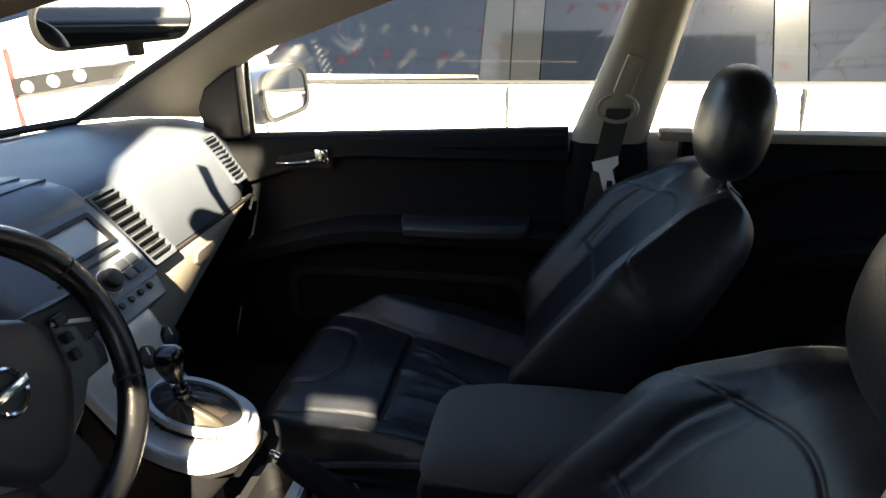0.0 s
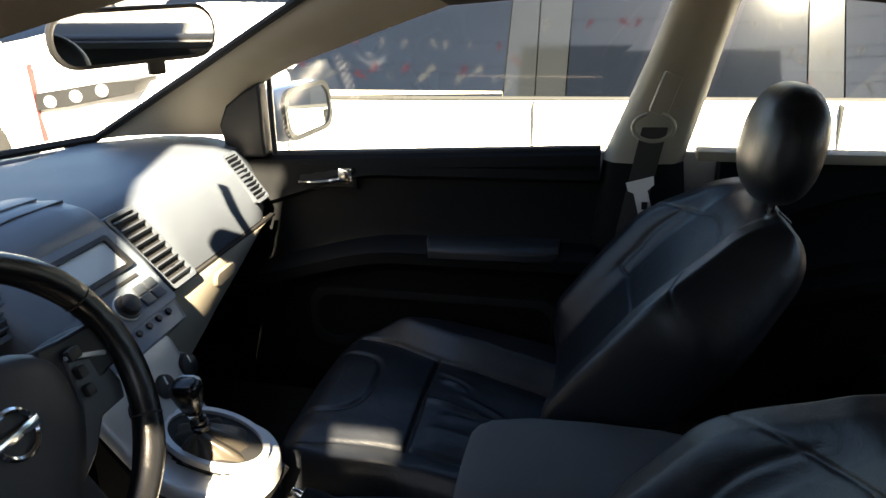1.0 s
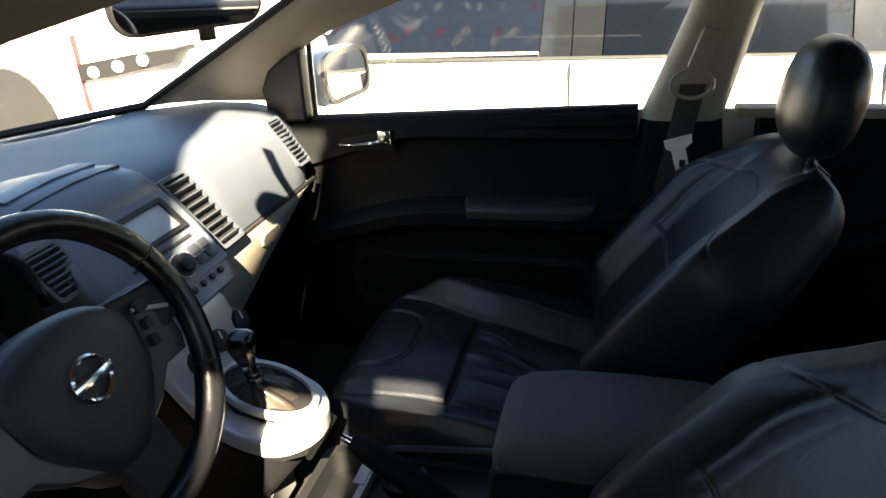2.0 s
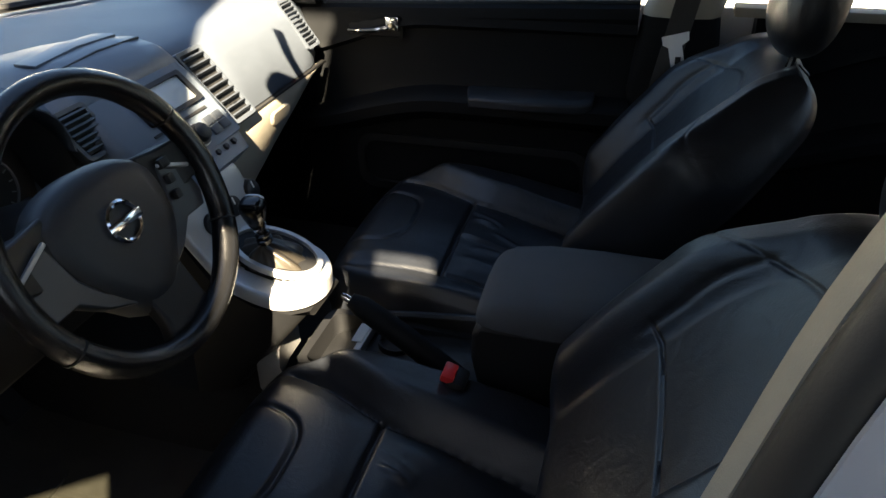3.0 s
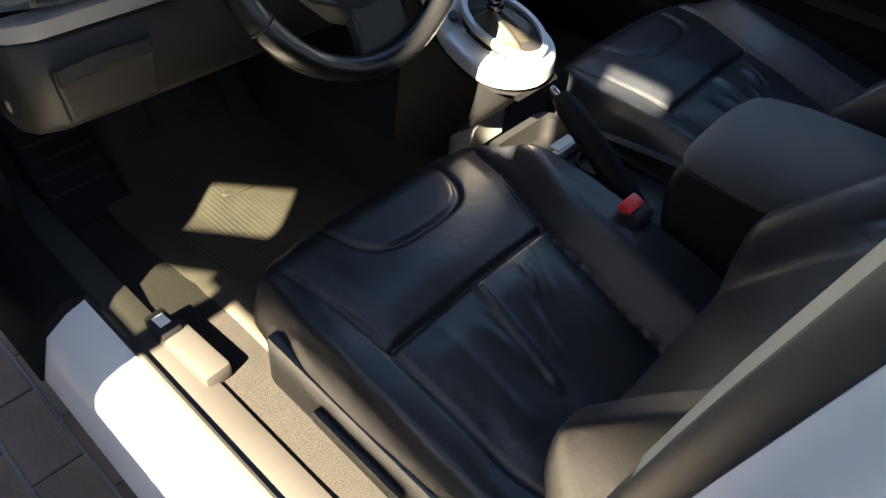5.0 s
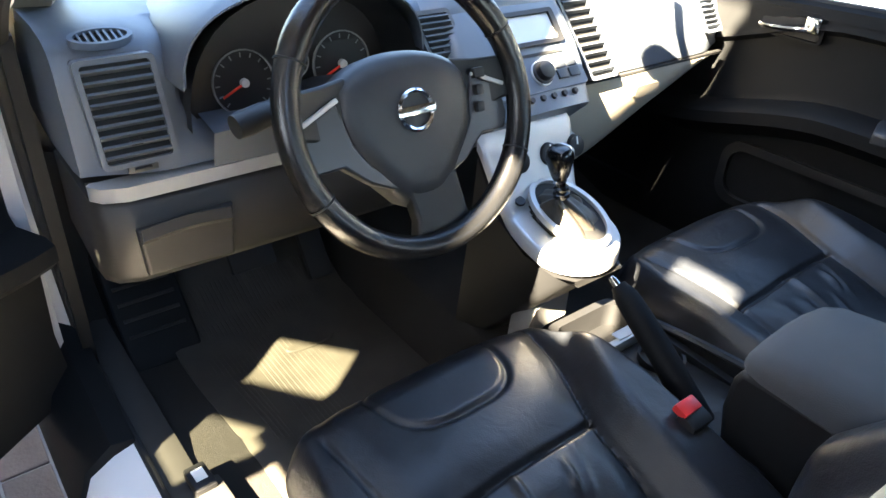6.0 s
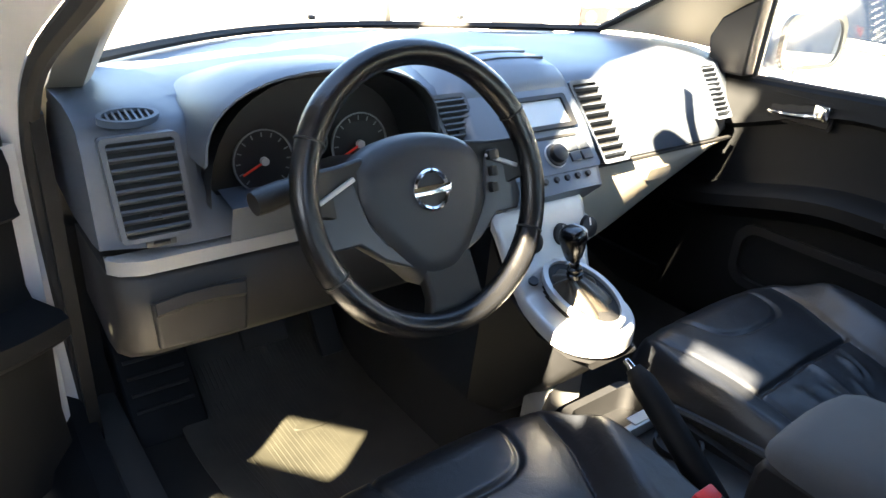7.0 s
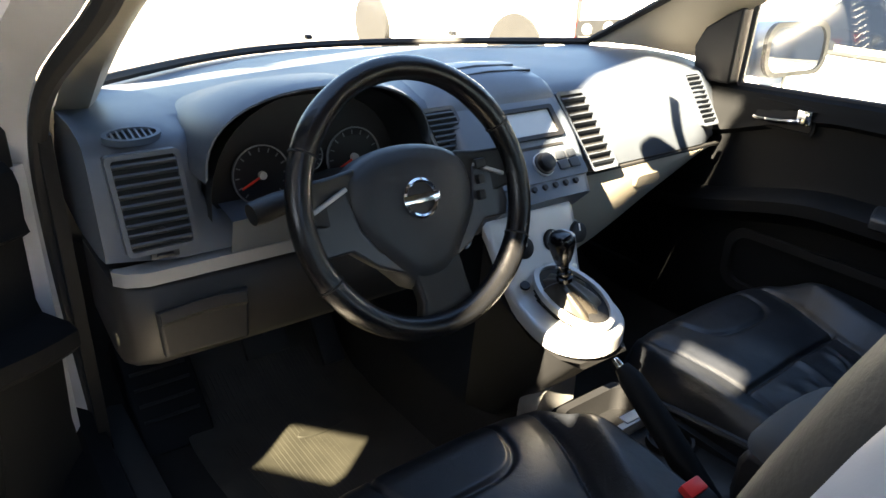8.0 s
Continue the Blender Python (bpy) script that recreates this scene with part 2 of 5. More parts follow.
# ---- ground and the cabin shell ----
bm = bmesh.new()
loft(bm, [[(-300, -300, -0.06), (300, -300, -0.06), (300, 300, -0.06), (-300, 300, -0.06)], [(-300, -300, 0.0), (300, -300, 0.0), (300, 300, 0.0), (-300, 300, 0.0)]])
setting("ground", bm, M_GROUND, "pale sunlit concrete ground of a car lot", "ground", smooth=False)

SIDES = (("driver", -1), ("passenger", 1))

# floor pan: foot wells, toe board, tunnel
bm = bmesh.new()
prof = [(-0.80, 0.62), (-0.72, 0.42), (-0.60, 0.32), (-0.48, 0.278), (0.02, 0.275), (0.5, 0.285), (1.1, 0.285), (1.2, 0.34), (1.9, 0.34)]
ys = [-0.70, -0.62, -0.40, -0.18, -0.12, 0.12, 0.18, 0.40, 0.62, 0.70]
rows = []
for y in ys:
    lift = 0.12 if abs(y) < 0.13 else 0.0
    edge = 0.03 if abs(y) > 0.65 else 0.0
    rows.append([(x, y, z + (lift if x > -0.7 else 0) + edge) for x, z in prof])
loft(bm, rows + [], caps=False, closed=False)
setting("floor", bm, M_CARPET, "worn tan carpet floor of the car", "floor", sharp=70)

# fire wall closes the space below the windscreen
setting("firewall", nbox((-0.86, 0, 0.62), (0.05, 1.36, 0.66)), M_BLACK, "black bulkhead behind the dashboard", "wall")
setting("side_body_passenger", nbox((0.55, 0.83, 0.45), (2.9, 0.02, 0.5)), M_BODY, "silver painted outer side of the car", "car body")
setting("sill_passenger", nbox((0.15, 0.755, 0.33), (1.9, 0.12, 0.13), r=0.012), M_PANEL, "charcoal sill trim below the passenger door", "sill")
# the next box is added to stop light leaking in beside the kick panel
setting("door_leak_blocker", nbox((-0.365, 0.745, 0.62), (0.10, 0.06, 0.62)), M_PANEL, "charcoal filler added to block a light leak at the passenger door", "pillar")
setting("rear_bulkhead", nbox((1.98, 0, 0.7), (0.05, 1.4, 0.62)), M_BLACK, "dark trim behind the rear seat", "wall")
setting("parcel_shelf", nbox((1.9, 0, 1.02), (0.5, 1.3, 0.02)), M_GREYFAB, "grey fabric shelf under the rear window", "shelf")


def rail(s):
    """Roof rail line of one side, from the windscreen corner back."""
    return [(-0.64, 0.64 * s, 0.985), (-0.34, 0.615 * s, 1.145), (-0.08, 0.59 * s, 1.285), (0.12, 0.565 * s, 1.385), (0.45, 0.55 * s, 1.445), (1.2, 0.54 * s, 1.45), (1.75, 0.53 * s, 1.33)]


def window_line(s):
    """Upper edge of the side windows, from the sail corner back."""
    return [(-0.33, 0.70 * s, 0.99), (-0.20, 0.695 * s, 1.12), (0.02, 0.665 * s, 1.205), (0.24, 0.645 * s, 1.278 if s > 0 else 1.300), (0.55, 0.64 * s, 1.294 if s > 0 else 1.365), (0.85, 0.635 * s, 1.288 if s > 0 else 1.365), (1.2, 0.62 * s, 1.245 if s > 0 else 1.355), (1.6, 0.64 * s, 1.16)]


# headliner
bm = bmesh.new()
r0, r1 = curve(rail(-1)[3:], 6)[2:], curve(rail(1)[3:], 6)[2:]
rows = []
for a, b in zip(r0, r1):
    rows.append([a.lerp(b, k / 10) + Vector((-0.04 * math.sin(math.pi * k / 10), 0, 0.04 * math.sin(math.pi * k / 10))) for k in range(11)])
loft(bm, [r + [v + Vector((0, 0, 0.05)) for v in reversed(r)] for r in rows])
setting("ceiling", bm, M_HEAD, "tan cloth headliner", "ceiling")

for side, s in SIDES:
    # A pillar trim: the band between windscreen edge and window edge
    e1, e2 = curve(rail(s)[:4], 6), curve(window_line(s)[:4], 6)
    if s < 0:
        e2 = [a.lerp(b, 0.55) + Vector((0, 0.015, 0)) for a, b in zip(e1, e2)]
        e1, e2 = [Vector((-0.70, -0.655, 0.90))] + e1, [Vector((-0.56, -0.695, 0.90))] + e2
    rows = []
    for a, b in zip(e1, e2):
        mid = a.lerp(b, 0.5) + Vector((0.012, -0.022 * s, 0.012))
        out = Vector((0, 0.045 * s, 0.01))
        rows.append([a, a.lerp(mid, 0.5) + Vector((0, -0.008 * s, 0.004)), mid, mid.lerp(b, 0.5) + Vector((0, -0.008 * s, 0.004)), b, b + out, a + out])
    bm = loft(bmesh.new(), rows)
    setting("a_pillar_" + side, bm, M_CREAM, "cream plastic windscreen pillar trim", "pillar", sharp=50)
    bm = bmesh.new()
    tube(bm, [p + Vector((0.0, -0.004 * s, 0)) for p in e1], 0.009, 6)
    setting("windscreen_seal_" + side, bm, M_RUBBER, "black rubber seal along the windscreen", "seal")
    # cant rail
    e1, e2 = curve(rail(s)[3:], 6), curve(window_line(s)[3:], 6)
    rows = []
    for a, b in zip(e1, e2):
        out = Vector((0, 0.04 * s, 0.02))
        rows.append([a + Vector((0, 0, 0.005)), a.lerp(b, 0.5) + Vector((0, -0.012 * s, -0.012)), b, b + out, a + out])
    setting("roof_rail_" + side, loft(bmesh.new(), rows), M_HEAD, "tan roof rail trim above the side windows", "rail", sharp=60)
    # C pillar and rear quarter
    bm = sheet(bmesh.new(), [(1.45, 0.70 * s, 0.97), (1.98, 0.66 * s, 1.0), (1.75, 0.53 * s, 1.28), (1.5, 0.62 * s, 1.25)], 0.04, (0, s, 0))
    setting("c_pillar_" + side, bm, M_CREAM, "cream rear pillar trim", "pillar")

# header trim above the windscreen
bm = loft(bmesh.new(), [[(0.15 - 0.06 * c, y, 1.382 + 0.02 * c), (0.18 - 0.06 * c, y, 1.352), (0.23 - 0.06 * c, y, 1.347), (0.33, y, 1.365), (0.39, y, 1.43), (0.23, y, 1.44)] for y, c in ((v, 1 - (v / 0.56) ** 2) for v in np.linspace(-0.56, 0.56, 15))])
setting("header_trim", bm, M_HEAD, "tan header trim above the windscreen", "trim", sharp=50)

# roof skin over the lining
bm = bmesh.new()
rows = []
for a, b in zip(r0, r1):
    rows.append([a.lerp(b, k / 10) + Vector((-0.06 * math.sin(math.pi * k / 10), (k / 10 - 0.5) * 0.22, 0.062 + 0.055 * math.sin(math.pi * k / 10))) for k in range(11)])
loft(bm, [r + [v + Vector((0, 0, 0.012)) for v in reversed(r)] for r in rows])
setting("roof", bm, M_BODY, "silver painted car roof", "roof")

# windscreen and its lower seal
e0, e1 = curve(rail(-1)[:5], 6)[:21], curve(rail(1)[:5], 6)[:21]


def screen_point(u, k):
    """A point of the windscreen; u runs across, k up."""
    a, b = e0[k], e1[k]
    belly = math.sin(math.pi * u)
    t = k / (len(e0) - 1)
    return a.lerp(b, u) + Vector((-(0.42 - 0.34 * t) * belly, 0, -0.03 * belly * (1 - t) + 0.04 * t * belly))


bm = loft(bmesh.new(), [[screen_point(i / 16, k) for i in range(17)] for k in range(len(e0))], closed=False)
ws = setting("windscreen", bm, M_GLASS, "clear curved windscreen", "windscreen")
ws.visible_shadow = False
bm = tube(bmesh.new(), [screen_point(i / 24, 0) + Vector((0.015, 0, 0.006)) for i in range(25)], 0.010, 6)
setting("windscreen_seal_lower", bm, M_RUBBER, "black seal along the foot of the windscreen", "seal")
bm = bmesh.new()
for u in (0.52, 0.80):
    p = screen_point(u, 0)
    box(bm, p + Vector((-0.02, 0, 0.022)), (0.02, 0.016, 0.012), r=0.003)
setting("washer_jets", bm, M_BLACK, "small black washer nozzles at the windscreen", "trim")
# cowl that carries the dashboard's edge to the glass
bm = loft(bmesh.new(), [[p + Vector((-0.02, 0, -0.012)), p + Vector((0.05, 0, -0.004)), p + Vector((0.13, 0, -0.012)), p + Vector((0.13, 0, -0.06)), p + Vector((-0.02, 0, -0.06))] for p in (screen_point(i / 32, 0) for i in range(33))])
setting("cowl", bm, M_DASH, "slate cowl along the foot of the windscreen", "trim", sharp=60)
# bonnet
bm = loft(bmesh.new(), [[(x, y, z - 0.10 * (abs(y) / 0.75) ** 3) for y in np.linspace(-0.78, 0.78, 13)] for x, z in ((-0.80, 0.915), (-1.10, 0.855), (-1.45, 0.76), (-1.75, 0.64), (-1.85, 0.52))], closed=False)
setting("bonnet", bm, M_BODY, "silver painted bonnet in the sun", "bonnet")

bm = loft(bmesh.new(), [[(x, -0.80 + w, 0.28), (x, -0.82 + w, min(0.55, z - 0.1)), (x, -0.815 + w, z - 0.08), (x, -0.79 + w, z), (x, -0.75 + w, z), (x, -0.75 + w, 0.28)] for x, z, w in ((-1.85, 0.50, 0.08), (-1.5, 0.66, 0.02), (-1.0, 0.80, 0), (-0.60, 0.88, 0.0))])
setting("front_wing", bm, M_BODY, "silver painted front wing", "car body", sharp=40)

# B pillars: upper cream, lower charcoal
for side, s in SIDES[1:]:
    def bp(x, z, y):
        return Vector((x, y * s, z))
    back = 0.0
    deep = 0.04
    up = [(a + back, b + back, z, y) for a, b, z, y in ((0.560, 0.725, 0.955, 0.700), (0.600, 0.750, 1.06, 0.692), (0.640, 0.772, 1.17, 0.675), (0.700, 0.810, 1.36, 0.630))]
    rows = [[bp(a, z, y), bp(a + 0.02, z, y - 0.025), bp((a + b) / 2, z, y - 0.036), bp(b - 0.02, z, y - 0.025), bp(b, z, y), bp(b, z, y + deep), bp(a, z, y + deep)] for a, b, z, y in up]
    setting("b_pillar_" + side, loft(bmesh.new(), rows), M_CREAM, "cream plastic centre pillar trim with seat belt", "pillar", sharp=50)
    low = [(0.50, 0.80, 0.36, 0.70), (0.52, 0.78, 0.55, 0.71), (0.545, 0.745, 0.80, 0.71), (0.562, 0.727, 0.953, 0.702)]
    rows = [[bp(a, z, y), bp(a + 0.02, z, y - 0.022), bp((a + b) / 2, z, y - 0.03), bp(b - 0.02, z, y - 0.022), bp(b, z, y), bp(b, z, y + 0.05), bp(a, z, y + 0.05)] for a, b, z, y in [(a + back, b + back, z, y) for a, b, z, y in low]]
    setting("b_pillar_foot_" + side, loft(bmesh.new(), rows), M_PANEL, "charcoal lower trim of the centre pillar", "pillar", sharp=50)
    # outer metal flange and door seal
    fl = [(0.60, 0.36, 0.745), (0.60, 0.60, 0.76), (0.605, 0.95, 0.75), (0.64, 1.08, 0.735), (0.685, 1.20, 0.71), (0.73, 1.38, 0.675)]
    fl = [(x + back + 0.03, z, y) for x, z, y in fl]
    rows = [[bp(x - 0.035, z, y), bp(x + 0.075, z, y + 0.035), bp(x + 0.075, z, y + 0.05), bp(x - 0.035, z, y + 0.012)] for x, z, y in fl]
    setting("b_pillar_skin_" + side, loft(bmesh.new(), rows), M_BODY, "silver painted door jamb", "pillar")
    setting("b_pillar_seal_" + side, tube(bmesh.new(), curve([bp(x - 0.035, z, y - 0.010) for x, z, y in fl], 4), 0.011, 8), M_RUBBER, "black rubber door seal", "seal")

# driver's centre pillar at the open door: trim edge, wide rubber, metal flange
EDGE = [(0.600, 0.36, -0.715), (0.602, 0.60, -0.725), (0.607, 0.82, -0.725), (0.630, 0.965, -0.722), (0.651, 1.065, -0.718), (0.681, 1.175, -0.70), (0.722, 1.27, -0.68), (0.775, 1.37, -0.655)]
EDGE = [(p.x, p.y, p.z) for p in curve([(x, y, z) for x, z, y in EDGE], 4)]


def jamb_band(profile, lo=0.0, hi=2.0):
    """A strip along the pillar edge; profile holds offsets backwards and outwards."""
    return loft(bmesh.new(), [[(x + a, y - b, z) for a, b in profile] for x, y, z in EDGE if lo <= z <= hi])


setting("b_pillar_driver", jamb_band([(0.18, -0.05), (0.15, -0.062), (0.03, -0.040), (0.004, -0.014), (-0.003, -0.006), (0.0, 0.013), (0.008, 0.015), (0.18, 0.0)], 0.93), M_CREAM, "cream plastic centre pillar trim beside the driver", "pillar", sharp=60)
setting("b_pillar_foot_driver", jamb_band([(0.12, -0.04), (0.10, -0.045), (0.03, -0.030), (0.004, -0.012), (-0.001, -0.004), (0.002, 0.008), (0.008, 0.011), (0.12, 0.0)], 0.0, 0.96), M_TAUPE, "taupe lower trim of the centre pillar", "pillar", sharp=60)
setting("b_pillar_seal_driver", jamb_band([(0.003, 0.0165), (-0.002, 0.020), (-0.002, 0.028), (0.003, 0.038), (0.012, 0.044), (0.024, 0.045), (0.024, 0.017)]), M_JAMB, "wide dark grey rubber door seal", "seal", sharp=70)
setting("b_pillar_skin_driver", jamb_band([(0.025, 0.044), (0.013, 0.047), (0.012, 0.052), (0.018, 0.057), (0.027, 0.059), (0.034, 0.066), (0.040, 0.080), (0.054, 0.088), (0.20, 0.095), (0.20, 0.075), (0.045, 0.050)]), M_BODY, "silver painted door jamb", "pillar", sharp=50)

# carpet swelling up beside the sill
bm = bmesh.new()
loft(bm, [[(x, -0.667, 0.27), (x, -0.667, 0.290 + 0.050 * f), (x, -0.64, 0.288 + 0.050 * f), (x, -0.60, 0.286 + 0.048 * f), (x, -0.54, 0.284 + 0.034 * f), (x, -0.50, 0.281 + 0.026 * f), (x, -0.44, 0.27)] for x, f in ((-0.50, 0.0), (-0.42, 0.05), (-0.36, 0.18), (-0.30, 0.45), (-0.24, 0.72), (-0.18, 0.93), (-0.12, 1.0), (0.05, 1.0), (0.25, 1.0), (0.42, 0.9))])
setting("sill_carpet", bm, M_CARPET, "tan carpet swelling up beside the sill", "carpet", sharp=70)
# sill and driver door frame
bm = bmesh.new()
loft(bm, [[(x, -0.66, 0.30), (x, -0.665, 0.346), (x, -0.69, 0.353), (x, -0.715, 0.349), (x, -0.72, 0.33), (x, -0.66, 0.29)] for x in (-0.62, -0.2, 0.2, 0.62)])
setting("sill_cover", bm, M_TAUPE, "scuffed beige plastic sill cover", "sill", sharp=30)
bm = bmesh.new()
loft(bm, [[(x, -0.725, 0.355), (x, -0.76, 0.345), (x, -0.80, 0.32), (x, -0.83, 0.24), (x, -0.78, 0.17), (x, -0.725, 0.17)] for x in (-0.75, -0.2, 0.2, 1.6)])
setting("sill", bm, M_WHITE, "pale painted car sill below the driver's door", "sill", sharp=40)
setting("sill_seal", tube(bmesh.new(), [(-0.62, -0.722, 0.354), (0.0, -0.722, 0.354), (0.60, -0.722, 0.354)], 0.006, 8), M_RUBBER, "black rubber seal along the sill", "seal")
# added piece, no real part: darkens the painted sill where it should look dim
bm = loft(bmesh.new(), [[(x, -0.722, 0.33), (x, -0.724, z), (x, -0.76, z + 0.006), (x, -0.806, z - 0.03), (x, -0.836, 0.24), (x, -0.76, 0.2)] for x, z in ((-0.66, 0.44), (-0.45, 0.40), (-0.30, 0.372), (-0.24, 0.364))])
setting("sill_darkener", bm, M_PANEL, "dark piece added over the painted front of the sill", "sill", sharp=40)
# front jamb, seen beside the dashboard
jamb = curve([(-0.52, -0.735, 0.34), (-0.53, -0.745, 0.60), (-0.525, -0.75, 0.80), (-0.485, -0.75, 0.93), (-0.325, -0.745, 1.06), (-0.09, -0.71, 1.185), (0.10, -0.695, 1.30), (0.40, -0.675, 1.375), (0.85, -0.665, 1.395)], 5)
rows = []
for p in jamb:
    rows.append([p, p + Vector((-0.045, -0.055, 0.01)), p + Vector((-0.07, -0.055, 0.03)), p + Vector((-0.08, 0.03, 0.03))])
setting("door_frame", loft(bmesh.new(), rows), M_BODY, "silver painted front door frame", "door frame", sharp=40)
setting("door_frame_seal", tube(bmesh.new(), [p + Vector((0.0, 0.014, -0.008)) for p in jamb], 0.014, 8), M_RUBBER, "black rubber seal round the door opening", "seal")
bm = sheet(bmesh.new(), [(-0.78, -0.71, 0.28), (-0.47, -0.715, 0.30), (-0.44, -0.72, 0.62), (-0.44, -0.72, 0.96), (-0.78, -0.70, 0.96)], 0.02, (0, -1, 0))
setting("kick_panel", bm, M_PANEL, "charcoal kick panel beside the foot well", "panel")
bm = sheet(bmesh.new(), [(-0.78, 0.71, 0.28), (-0.30, 0.71, 0.28), (-0.30, 0.71, 0.96), (-0.78, 0.70, 0.96)], 0.02, (0, 1, 0))
setting("kick_panel_far", bm, M_PANEL, "charcoal kick panel on the passenger side", "panel")


# ---- doors ----
def door_panel_rows(x0, x1, y, top0, top1, s=1.0):
    """Inner trim of a door as rows along x: sill roll, upper pad, crease, arm rest ledge, pocket, foot."""
    rows = []
    for k in range(25):
        t = k / 24
        x = x0 + (x1 - x0) * t
        top = top0 + (top1 - top0) * t
        cr = 0.815 + 0.09 * smooth(0, 0.45, t) + 0.005 * t      # crease height
        ar = 0.665 + 0.085 * smooth(0, 0.5, t)                  # arm rest top
        rows.append([(x, y + 0.05, top + 0.002), (x, y + 0.012, top + 0.004), (x, y - 0.004, top - 0.008), (x, y - 0.010, top - 0.03), (x, y - 0.006, cr + 0.02), (x, y - 0.010, cr + 0.006), (x, y - 0.012, cr), (x, y + 0.006, cr - 0.012), (x, y + 0.008, ar + 0.03), (x, y, ar + 0.008), (x, y - 0.052, ar), (x, y - 0.066, ar - 0.012), (x, y - 0.066, ar - 0.04), (x, y - 0.045, ar - 0.06), (x, y - 0.02, ar - 0.075), (x, y - 0.012, ar - 0.2), (x, y - 0.02, 0.40), (x, y - 0.01, 0.33), (x, y + 0.05, 0.33)])
    return rows


def side_door(y):
    d = thing("door_1", (0.1, y, 0.33), "closed passenger door with charcoal vinyl trim and chrome handle", "car door", kind="structure")
    part("trim_panel", loft(bmesh.new(), door_panel_rows(-0.34, 0.555, y, 0.937, 0.973)), M_PANEL, d, sharp=32)
    # arm rest pad with its grip
    rows = []
    for x, w in ((0.165, 0.02), (0.18, 0.07), (0.30, 0.078), (0.44, 0.076), (0.475, 0.06)):
        z = 0.758 + 0.02 * (x - 0.17)
        rows.append([(x, y, z - 0.03), (x, y, z + 0.004), (x, y - w * 0.8, z + 0.002), (x, y - w, z - 0.008), (x, y - w, z - 0.03)])
    part("armrest", loft(bmesh.new(), rows), M_SLATE, d, "charcoal padded arm rest", bevel=0.004)
    # pocket at the foot of the door
    m = frame_at((0.17, y - 0.018, 0.54), (0, -1, 0))
    o, i = rounded(0.62, 0.16, 0.05), rounded(0.58, 0.12, 0.04)
    part("pocket_rim", ring_plate(bmesh.new(), o, i, m, -0.004, 0.010), M_BLACK, d)
    # inner handle
    m = frame_at((-0.075, y - 0.006, 0.897), (0, -1, 0))
    h = part("handle_cup", ring_plate(bmesh.new(), rounded(0.148, 0.062, 0.012), rounded(0.138, 0.052, 0.010), m, -0.004, 0.0025), M_PANEL, d, "black handle recess")
    part("cup_back", plate(bmesh.new(), rounded(0.134, 0.048, 0.008), m, 0.0, 0.002), M_RUBBER, h)
    bm = bmesh.new()
    tube(bm, curve([(-0.14, y - 0.018, 0.886), (-0.10, y - 0.026, 0.888), (-0.06, y - 0.022, 0.892), (-0.03, y - 0.012, 0.897)], 4), [0.005] * 4 + [0.006] * 8 + [0.007], 8)
    part("lever", bm, M_CHROME, h, "chrome pull lever")
    part("lock_button", nbox((-0.025, y - 0.012, 0.905), (0.034, 0.014, 0.036), r=0.006), M_CHROME, h, "chrome lock tab")
    # sail cover and its edge
    bm = sheet(bmesh.new(), [(-0.310, y - 0.030, 0.945), (-0.322, y - 0.030, 1.02), (-0.300, y - 0.030, 1.065), (-0.252, y - 0.028, 1.098), (-0.213, y - 0.026, 1.118), (-0.216, y - 0.026, 0.945)], 0.045, (0, 1, 0))
    part("mirror_cover", bm, M_BLACK, d, "black mirror sail cover", bevel=0.006)
    part("quarter_post", tube(bmesh.new(), [(-0.208, y + 0.012, 0.935), (-0.200, y + 0.006, 1.125)], 0.007, 6), M_GREYPIL, d)
    # glass and belt seal
    g = part("window_glass", sheet(bmesh.new(), [(-0.205, y + 0.018, 0.93), (0.555, y + 0.018, 0.96), (0.665, y - 0.04, 1.30), (0.25, y - 0.035, 1.275), (0.02, y - 0.015, 1.21), (-0.20, y + 0.012, 1.115)], 0.004, (0, 1, 0)), M_GLASS, d, "clear side window")
    g.visible_shadow = False
    part("belt_seal", tube(bmesh.new(), [(-0.215, y + 0.012, 0.942), (0.17, y + 0.012, 0.958), (0.555, y + 0.012, 0.975)], 0.006, 6), M_RUBBER, d)
    part("outer_skin", sheet(bmesh.new(), [(-0.5, y + 0.09, 0.35), (0.60, y + 0.09, 0.35), (0.60, y + 0.075, 0.955), (-0.45, y + 0.075, 0.92)], 0.015, (0, 1, 0)), M_BODY, d, "silver outer door skin")
    # outside mirror
    m = frame_at((-0.205, y + 0.225, 1.012), (0.985, -0.12, 0.06))
    hs = part("mirror_housing", bmesh.new(), M_WHITE, d, "pale outside mirror housing")
    bm = bmesh.new()
    rows = []
    for sc, z in ((1.0, 0.0), (1.06, -0.03), (1.0, -0.08), (0.75, -0.125), (0.25, -0.145)):
        rows.append([m @ Vector((a * sc, b * sc + 0.02 * (1 - sc), z)) for a, b in rounded(0.240, 0.130, 0.045)])
    loft(bm, rows)
    bmesh.ops.recalc_face_normals(bm, faces=bm.faces)
    for f in bm.faces:
        f.smooth = True
    bm.to_mesh(hs.data)
    bm.free()
    part("mirror_surface", plate(bmesh.new(), rounded(0.215, 0.108, 0.04), m, 0.0, 0.004), M_MIRROR, hs, "bright mirror glass")
    part("bezel", ring_plate(bmesh.new(), rounded(0.242, 0.132, 0.045), rounded(0.215, 0.108, 0.04), m, -0.004, 0.008), M_BLACK, hs)
    part("mirror_foot", tube(bmesh.new(), [(-0.28, y + 0.02, 0.965), (-0.27, y + 0.12, 0.965), (-0.26, y + 0.18, 0.975)], [0.03, 0.024, 0.03], 10), M_BODY, hs)
    return d


side_door(0.70)

